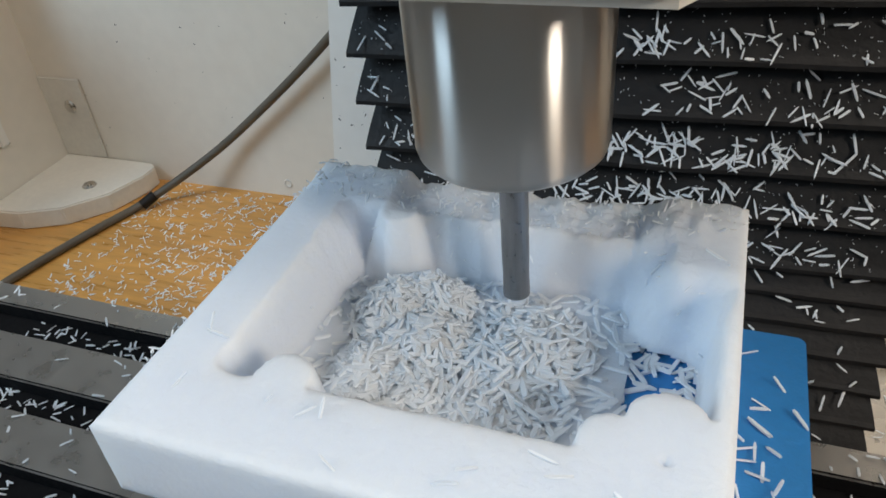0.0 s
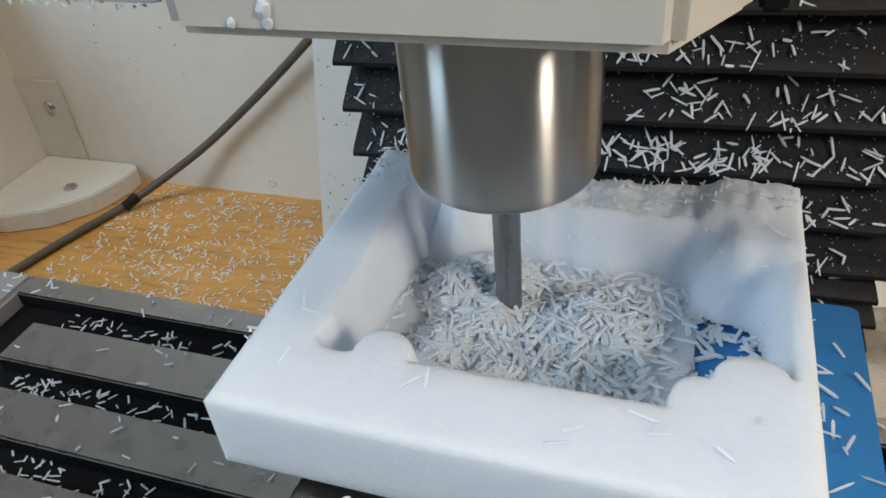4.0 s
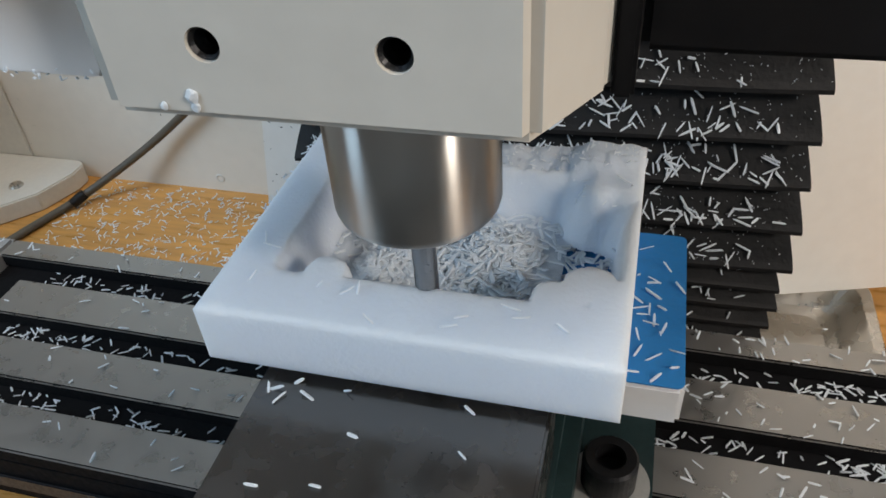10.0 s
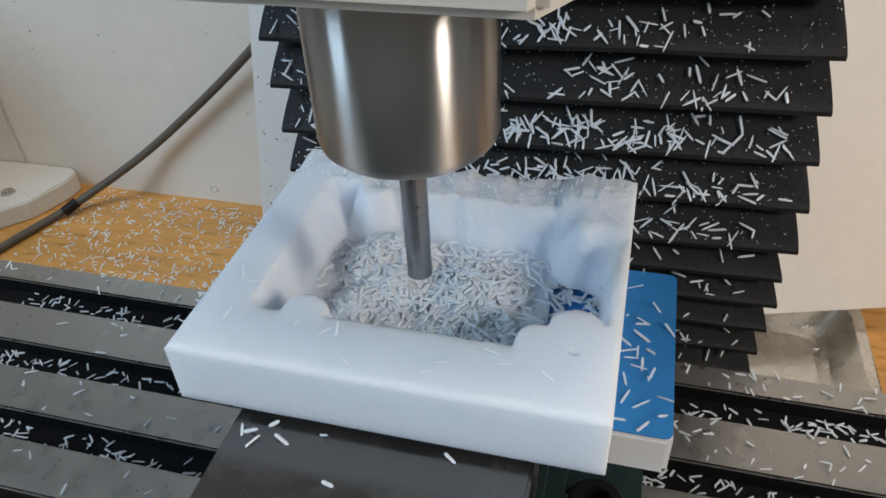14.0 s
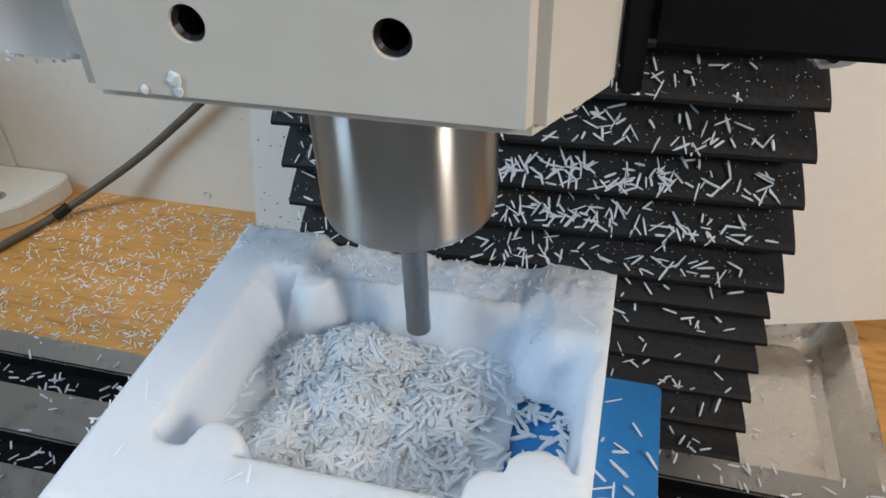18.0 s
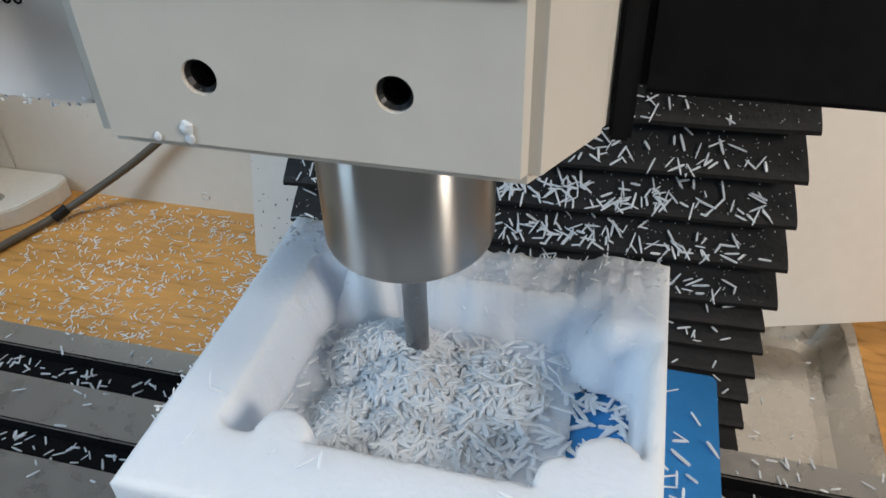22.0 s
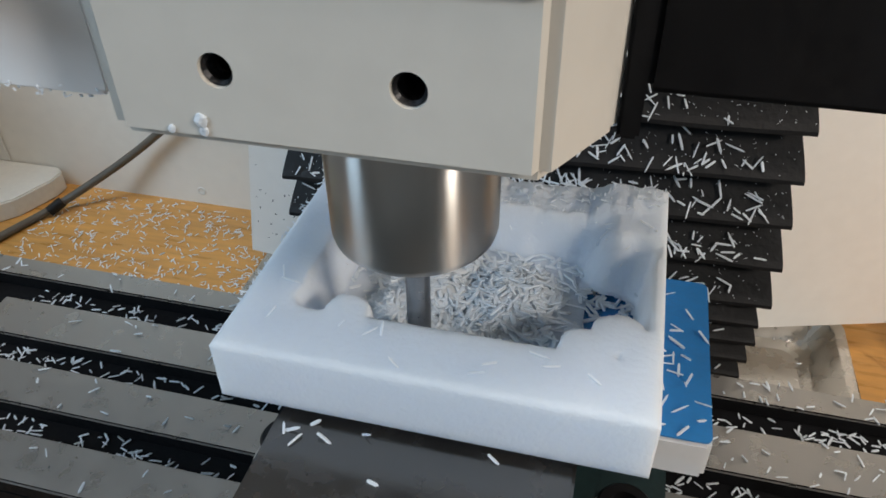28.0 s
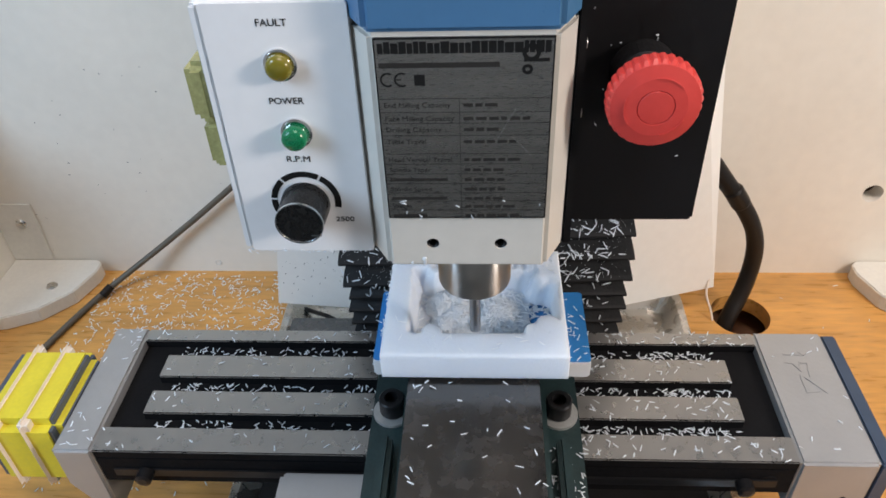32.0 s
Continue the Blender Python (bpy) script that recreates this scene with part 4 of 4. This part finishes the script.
def build_head():
    h = HEAD
    out = [(-0.0395, FY), (0.0297, FY), (0.0386, -0.055), (0.0386, 0.07), (-0.0498, 0.07), (-0.0498, -0.055)]
    body = part("head_casting", prism(out, 0.189, 0.2985, "z", 0.0018), "head", h, "cream painted casting")
    out = [(-0.041, FY - 0.0008), (0.0312, FY - 0.0008), (0.0396, -0.055), (0.0396, 0.07), (-0.0508, 0.07), (-0.0508, -0.055)]
    part("motor_cover", prism(out, 0.2987, 0.42, "z", 0.002), "blue", h, "blue painted cover")
    for x in (-0.0197, 0.0100):
        cut(body, lathe([(0, 0.002), (0.0031, 0.002), (0.0028, -0.0004), (0.0026, -0.014), (0, -0.014)], 28, pose(x, FY, 0.2021, 90, 0, 0)))
    for x in (-0.0197, 0.0100):
        part("hole_thread", lathe([(0.00262, -0.0007), (0.0021, -0.0014), (0.0025, -0.0026), (0.0021, -0.0032), (0.0025, -0.0038), (0.0021, -0.0044), (0.0025, -0.005), (0.00262, -0.0135)], 24, pose(x, FY, 0.2021, 90, 0, 0)), "bolt", body)
    for x, z, r in ((-0.0239, 0.1895, 0.0012), (-0.0237, 0.1876, 0.0009), (-0.0292, 0.1876, 0.0007)):
        one = bmesh.new()
        bmesh.ops.create_icosphere(one, subdivisions=2, radius=r, matrix=Matrix.LocRotScale((x, FY - 0.0002, z + 0.004), None, (1, 0.35, 1.2)))
        for v in one.verts:
            v.co += v.normal * 0.0004 * noise.noise(v.co * 900)
        part("stuck_chip", one, "chip", body, "white shaving stuck to the casting")
    build_nameplate()
    sp = part("spindle", lathe([(0, 0.196), (AR, 0.196), (AR, 0.1505), (AR - 0.0004, 0.1490), (AR - 0.0014, 0.1480), (AR - 0.0024, 0.1477), (0.004, 0.1477), (0.004, 0.152), (0, 0.152)], 96, pose(AX, AY, 0)), "steel", h, "shiny turned steel spindle nose", smooth=True)
    part("end_mill", tool_mesh(), "tool", sp, "dark grey end mill", pose(AX, AY, 0))
    build_control_box()
    build_stop_box()


def tool_mesh():
    one = bmesh.new()
    n, r = 24, 0.003
    rows = []
    for s in range(27):
        z = 0.155 - (0.155 - 0.1107) * s / 26
        flute = 1.0 if z < 0.129 else 0.0
        ring = []
        for i in range(n):
            a = 2 * math.pi * i / n
            k = r * (1 - flute * 0.035 * (0.5 + 0.5 * math.cos(2 * a + z * 480)) ** 2)
            ring.append(one.verts.new((k * math.cos(a), k * math.sin(a), z)))
        rows.append(ring)
    for a, b in zip(rows, rows[1:]):
        for i in range(n):
            j = (i + 1) % n
            one.faces.new((a[i], a[j], b[j], b[i]))
    one.faces.new(rows[0]), one.faces.new(rows[-1])
    bmesh.ops.recalc_face_normals(one, faces=one.faces)
    return one


def build_nameplate():
    x0, x1, z0, z1 = -0.0379, 0.0285, 0.2169, 0.2973
    plate = part("nameplate", box(x0, x1, FY - 0.0010, FY - 0.0001, z0, z1, 0.0003), "plate", HEAD, "dark brushed metal nameplate with worn print")
    y = FY - 0.0010

    def bar(a, b, c, d, name="print_bar"):
        part(name, box(a, b, y - 0.00012, y + 0.0002, c, d), "faded_ink" if name in ("print_bar", "rule") else "ink", plate)
    for a, b, c, d in ((x0, x1, z1 - 0.0008, z1), (x0, x1, z0, z0 + 0.0006), (x0, x0 + 0.0006, z0 + 0.0007, z1 - 0.0009), (x1 - 0.0006, x1, z0 + 0.0007, z1 - 0.0009)):
        bar(a, b, c, d, "border")
    x = x0 + 0.0015
    rnd = random.Random(3)
    while x < x1 - 0.003:
        w = rnd.uniform(0.0016, 0.0034)
        bar(x, min(x + w, x1 - 0.0015), z1 - 0.0062, z1 - 0.0022 + rnd.choice((0, 0.0006)), "title_block")
        x += w + 0.0003
    part("logo_ring", ring_sector(0.0018, 0.0034, 0, 360, front(x1 - 0.0085, y, z1 - 0.0062)), "ink", plate)
    part("logo_dot", ring_sector(0.0008, 0.002, 0, 360, front(x1 - 0.0098, y, z1 - 0.0128)), "ink", plate)
    bar(x1 - 0.0112, x1 - 0.0018, z1 - 0.0098, z1 - 0.0085, "logo_bar")
    bar(x0 + 0.0015, x1 - 0.02, z1 - 0.0118, z1 - 0.0098)
    part("approval_mark", ring_sector(0.0022, 0.0029, 60, 300, front(x0 + 0.0045, y, z1 - 0.0165)), "ink", plate)
    part("approval_mark", ring_sector(0.0022, 0.0029, 60, 300, front(x0 + 0.0098, y, z1 - 0.0165)), "ink", plate)
    bar(x0 + 0.0078, x0 + 0.0096, z1 - 0.0168, z1 - 0.0162)
    bar(x0 + 0.0145, x0 + 0.0185, z1 - 0.0190, z1 - 0.0146, "bin_mark")
    words = ("End Milling Capacity", "Face Milling Capacity", "Drilling Capacity", "Table Travel", "Head Vertical Travel", "Spindle Taper", "", "Spindle Speed", "", "Weight", "")
    tall = (0.0058, 0.0048, 0.0054, 0.0083, 0.0048, 0.0047, 0.0047, 0.0046, 0.0041, 0.0046, 0.0041)
    z = z1 - 0.0245
    for k, (word, h) in enumerate(zip(words, tall)):
        bar(x0 + 0.001, x1 - 0.001, z, z + 0.0002, "rule")
        if word:
            w = 0.00125 * len(word) + 0.0005
            part("lettering", text_bm(word, 0.0021, front(x0 + 0.0022 + w / 2, y - 0.00005, z - 0.0027), w), "faded_ink", plate)
        else:
            bar(x0 + 0.0022, x0 + rnd.uniform(0.015, 0.026), z - 0.0034, z - 0.0020)
        x = -0.0052
        while x < rnd.uniform(0.008, 0.018):
            w = rnd.uniform(0.002, 0.005)
            bar(x, x + w, z - 0.0034, z - 0.0020)
            x += w + 0.001
        z -= h
    bar(-0.0068, -0.0066, z0 + 0.0008, z1 - 0.0245, "rule")


def build_control_box():
    x0, x1, z0, z1, y = -0.1060, -0.0480, 0.1897, 0.3078, -0.0624
    xe = x0 - 0.0024
    cb = part("control_box", box(xe, x1 + 0.0006, y + 0.0022, 0.02, z0, z1, 0.0022, 3), "box_white", HEAD, "white control box with knob and lamps")
    part("edge_strip", box(xe + 0.0004, xe + 0.0034, y + 0.0008, y + 0.0024, z0 + 0.002, z1 - 0.002, 0.0006), "box_white", cb)
    one = prism(rounded(xe + 0.0040, x1 + 0.0002, z0 + 0.0004, z1 - 0.0008, 0.002), y, y + 0.0021, "y", 0.0004)
    part("control_panel", one, "box_white", cb, "white lettered panel")
    part("box_lid", box(x0 + 0.004, x1 - 0.002, y + 0.008, 0.018, z1 + 0.0001, z1 + 0.0022, 0.001), "orange", cb, "orange plastic lid")
    rnd = random.Random(13)
    for k in range(14):
        x, yy = rnd.uniform(x0 + 0.008, x1 - 0.010), rnd.uniform(y + 0.011, y + 0.04)
        w, d = rnd.uniform(0.001, 0.006), rnd.uniform(0.0006, 0.0022)
        part("lid_print", box(-w, w, -d / 2, d / 2, 0, 0.0002), "lid_ink", cb, "", pose(x, yy, z1 + 0.0022, 0, 0, rnd.choice((0, 0, 35, -20))))
    latch = part("latch", box(-0.1175, xe - 0.0001, -0.054, -0.026, 0.2300, 0.2520, 0.0025, 3), "latch", cb, "clear yellowed side latch")
    part("latch_cap", box(-0.1195, xe - 0.0001, -0.056, -0.024, 0.2523, 0.2800, 0.0035, 3), "latch", latch)
    for words, z, w, x in (("FAULT", 0.2992, 0.0118, -0.0773), ("POWER", 0.2668, 0.0140, -0.0766), ("R.P.M", 0.2397, 0.0100, -0.0758), ("2500", 0.2083, 0.0082, -0.0594)):
        part("lettering", text_bm(words, 0.0029 if words != "2500" else 0.0025, front(x, y - 0.0001, z), w), "ink", cb)
    for x, z, mat, ln in ((-0.0763, 0.2825, "olive", 0.006), (-0.0745, 0.2525, "green", 0.008)):
        lens = part("indicator_lamp", lathe([(0, ln), (0.0036, ln), (0.0050, ln - 0.0012), (0.0056, 0.0012), (0, 0.0012)], 32, front(x, y, z)), mat, cb, smooth=True)
        part("bezel", lathe([(0.0066, 0), (0.0066, 0.0009), (0.0057, 0.0013), (0.0057, 0)], 32, front(x, y, z)), "chrome", lens)
    kx, kz = -0.0755, 0.2180
    kn = part("speed_knob", lathe([(0, 0.0162), (0.0096, 0.0162), (0.0102, 0.0156), (0.0108, 0.001), (0.0102, 0), (0, 0)], 64, front(kx, y - 0.0005, kz)), "knob", cb, "black speed knob with silver ring", smooth=False)
    part("silver_ring", lathe([(0.0099, 0.0157), (0.0105, 0.0157), (0.0104, 0.0166), (0.0099, 0.0166)], 40, front(kx, y - 0.0005, kz)), "chrome", kn)
    part("pointer", box(kx + 0.0045, kx + 0.009, y - 0.0174, y - 0.0164, kz - 0.0062, kz - 0.0054), "chrome", kn)
    for a0, a1 in ((-12, 58), (62, 128), (132, 172), (176, 205)):
        part("scale_arc", ring_sector(0.0128, 0.0155, a0, a1, front(kx, y - 0.00005, kz)), "ink", cb)


def build_stop_box():
    x0, x1, z0, z1, y = 0.0425, 0.1020, 0.1885, 0.3005, -0.0372
    sb = part("stop_box", box(x0, x1, y, 0.035, z0, z1, 0.0015), "box_black", HEAD, "black box with red emergency stop")
    part("side_plate", box(0.0388, 0.0424, -0.0545, 0.07, 0.1885, 0.36, 0.0006), "box_black", sb)
    for z in (0.283, 0.252):
        part("side_screw", lathe([(0, 0.0014), (0.0025, 0.001), (0.003, 0)], 16, pose(0.0424, -0.046, z, 0, 90, 0)), "washer", sb)
    for x, yy in ((0.088, -0.018), (0.06, 0.01)):
        part("top_screw", lathe([(0, 0.002), (0.003, 0.0018), (0.0042, 0.0008), (0.0042, 0)], 20, pose(x, yy, z1)), "washer", sb)
    bar = part("back_bracket", prism([(0.061, 0.1900), (0.0965, 0.1900), (0.0965, 0.1600), (0.0925, 0.1575), (0.0860, 0.1565), (0.0840, 0.1590), (0.068, 0.1610), (0.061, 0.1640)], 0.0352, 0.0412, "y", 0.0008), "box_grey", sb, "pale grey bracket behind the box")
    part("bracket_screw", lathe([(0, 0.0012), (0.0014, 0.0012), (0.0018, 0)], 16, front(0.0890, 0.0352, 0.1605)), "bolt", bar)
    cx, cz = 0.0682, 0.2668
    part("stop_collar", lathe([(0, 0), (0.0135, 0), (0.0135, 0.012), (0.0095, 0.016), (0.0095, 0.026), (0, 0.026)], 40, front(cx, y, cz)), "box_black", sb)
    one = bmesh.new()
    n = 96
    rows = []
    for r, d in ((0.010, 0.022), (0.0172, 0.0225), (0.0185, 0.0245), (0.0185, 0.0300), (0.0172, 0.0325), (0.0120, 0.0338), (0.0074, 0.0341), (0.0071, 0.0336), (0.0067, 0.0341), (0.003, 0.0343)):
        ring = []
        for i in range(n):
            a = 2 * math.pi * i / n
            k = r - (0.0008 if r > 0.0180 and i % 3 == 0 else 0)
            ring.append(one.verts.new((k * math.cos(a), k * math.sin(a), d)))
        rows.append(ring)
    for a, b in zip(rows, rows[1:]):
        for i in range(n):
            one.faces.new((a[i], a[(i + 1) % n], b[(i + 1) % n], b[i]))
    one.faces.new(rows[0]), one.faces.new(rows[-1])
    bmesh.ops.recalc_face_normals(one, faces=one.faces)
    btn = part("stop_button", one, "red", sb, "red mushroom button with ribbed edge", front(cx, y, cz))
    for a0 in (75, 195, 315):
        part("arrow_mark", ring_sector(0.0118, 0.0124, a0 - 32, a0 + 20, pose(0, 0, 0.0337), 0.0004), "red", btn)


def head_dust():
    rnd = random.Random(77)
    face = Vector((0, -1, 0))
    chips("chip_dust", [(rnd.uniform(0.045, 0.1), -0.0374, rnd.uniform(0.19, 0.298), face) for _ in range(9)], 78, HEAD, "white flecks", length=(0.0005, 0.0016), tilt=6, wide=0.45, lift=0.0001)
    chips("chip_flecks", [(rnd.uniform(-0.036, 0.027), FY - 0.0013, 0.2172 + 0.012 * rnd.random() ** 2, face) for _ in range(12)], 79, HEAD, "white flecks", length=(0.001, 0.003), tilt=8, wide=0.5, lift=0.0001)
    fringe = [(rnd.uniform(-0.107, -0.049), -0.0626 + rnd.uniform(-0.0004, 0.002), 0.1898 + rnd.uniform(-0.0008, 0.0016), face) for _ in range(90)]
    chips("chip_fringe", fringe, 81, HEAD, "white shavings clinging to the box's lower edge", length=(0.0005, 0.0014), tilt=12, wide=0.4, lift=0.0001)
    plate = [(0.0115, 0.262, 62, 0.014), (0.0175, 0.252, -48, 0.012)]
    for x, z, a, ln in plate:
        part("scratch", box(-ln / 2, ln / 2, -0.00006, 0.00006, -0.00006, 0.00006), "washer", HEAD, "", pose(x, FY - 0.00118, z, 0, -a, 0))


def travel(which, at=(0, 0, 0)):
    rows = []
    for t, tx, ty, hz in TRAVEL:
        rows.append((t, {"table": pose(tx + at[0], ty + at[1], at[2]), "saddle": pose(0, ty, 0), "head": pose(0, 0, hz)}[which]))
    return rows


# seconds and shift of each mound that the cutter ploughs aside and that falls back behind it
PLOUGH = {
    "far": [(0, -0.0065, 0.001, -0.0040), (14, -0.0060, 0.001, -0.0034), (16.5, 0, 0, 0), (19.5, 0, 0, 0), (22, -0.0045, -0.001, -0.0012), (24, -0.004, 0.001, -0.0030), (32, -0.004, 0.001, -0.0030)],
    "middle": [(0, -0.0050, 0, -0.0032), (2, -0.0055, 0, -0.0034), (5, -0.0070, 0, -0.0040), (14, -0.0060, 0, -0.0032), (16.5, 0, 0, 0), (22, 0, 0, 0), (24.5, -0.0055, -0.001, -0.0012), (27, -0.005, 0, -0.0034), (32, -0.005, 0, -0.0034)],
    "near": [(0, -0.0035, 0, -0.0020), (5, -0.0035, 0, -0.0020), (8, -0.0065, 0, -0.0030), (14, -0.0055, 0, -0.0024), (16.5, 0, 0, 0), (24.5, 0, 0, 0), (27.5, -0.0055, 0, -0.0022), (32, -0.0055, 0, -0.0022)],
}


def ploughed(way, at):
    """The table's travel with the mound's own shift on it."""
    rows = []
    for t, m in travel("table", at):
        keys = PLOUGH.get(way, [(0, 0, 0, 0), (32, 0, 0, 0)])
        shift = [float(np.interp(t, [q[0] for q in keys], [q[c] for q in keys])) for c in (1, 2, 3)]
        rows.append((t, Matrix.Translation(shift) @ m))
    return rows


def motions():
    for ob, way, at in HEAPS:
        walk(ob, ploughed(way, at))
    for ob in (TABLE, VISE, BOARD, WORK):
        walk(ob, travel("table"))
    for ob, at in LOOSE:
        walk(ob, travel("table", at))
    walk(SADDLE, travel("saddle"))
    walk(HEAD, travel("head"))
    for ob, kind, v in PLEATS:
        rows = []
        for t, tx, ty, hz in TRAVEL:
            if kind == "up":
                rows.append((t, pose(0, BY, v + hz, 0, TILT, 0)))
            else:
                u = v / 6
                za, ye = UPPER[-1] + hz, min(BY + 0.001, ty + 0.128)
                rows.append((t, pose(0, BY + (ye - BY) * u ** 1.5, za + (-0.062 - za) * u, 0, TILT * (1 - 0.8 * u), 0)))
        walk(ob, rows)


build_floor()
build_walls()
build_pan()
build_panel()
build_bracket()
build_wall_marks()
build_cables()
build_base()
build_table()
build_vise()
build_board()
WORK = build_workpiece()
LOOSE = build_table_chips()
build_floor_chips()
build_bellows()
build_head()
head_dust()
motions()
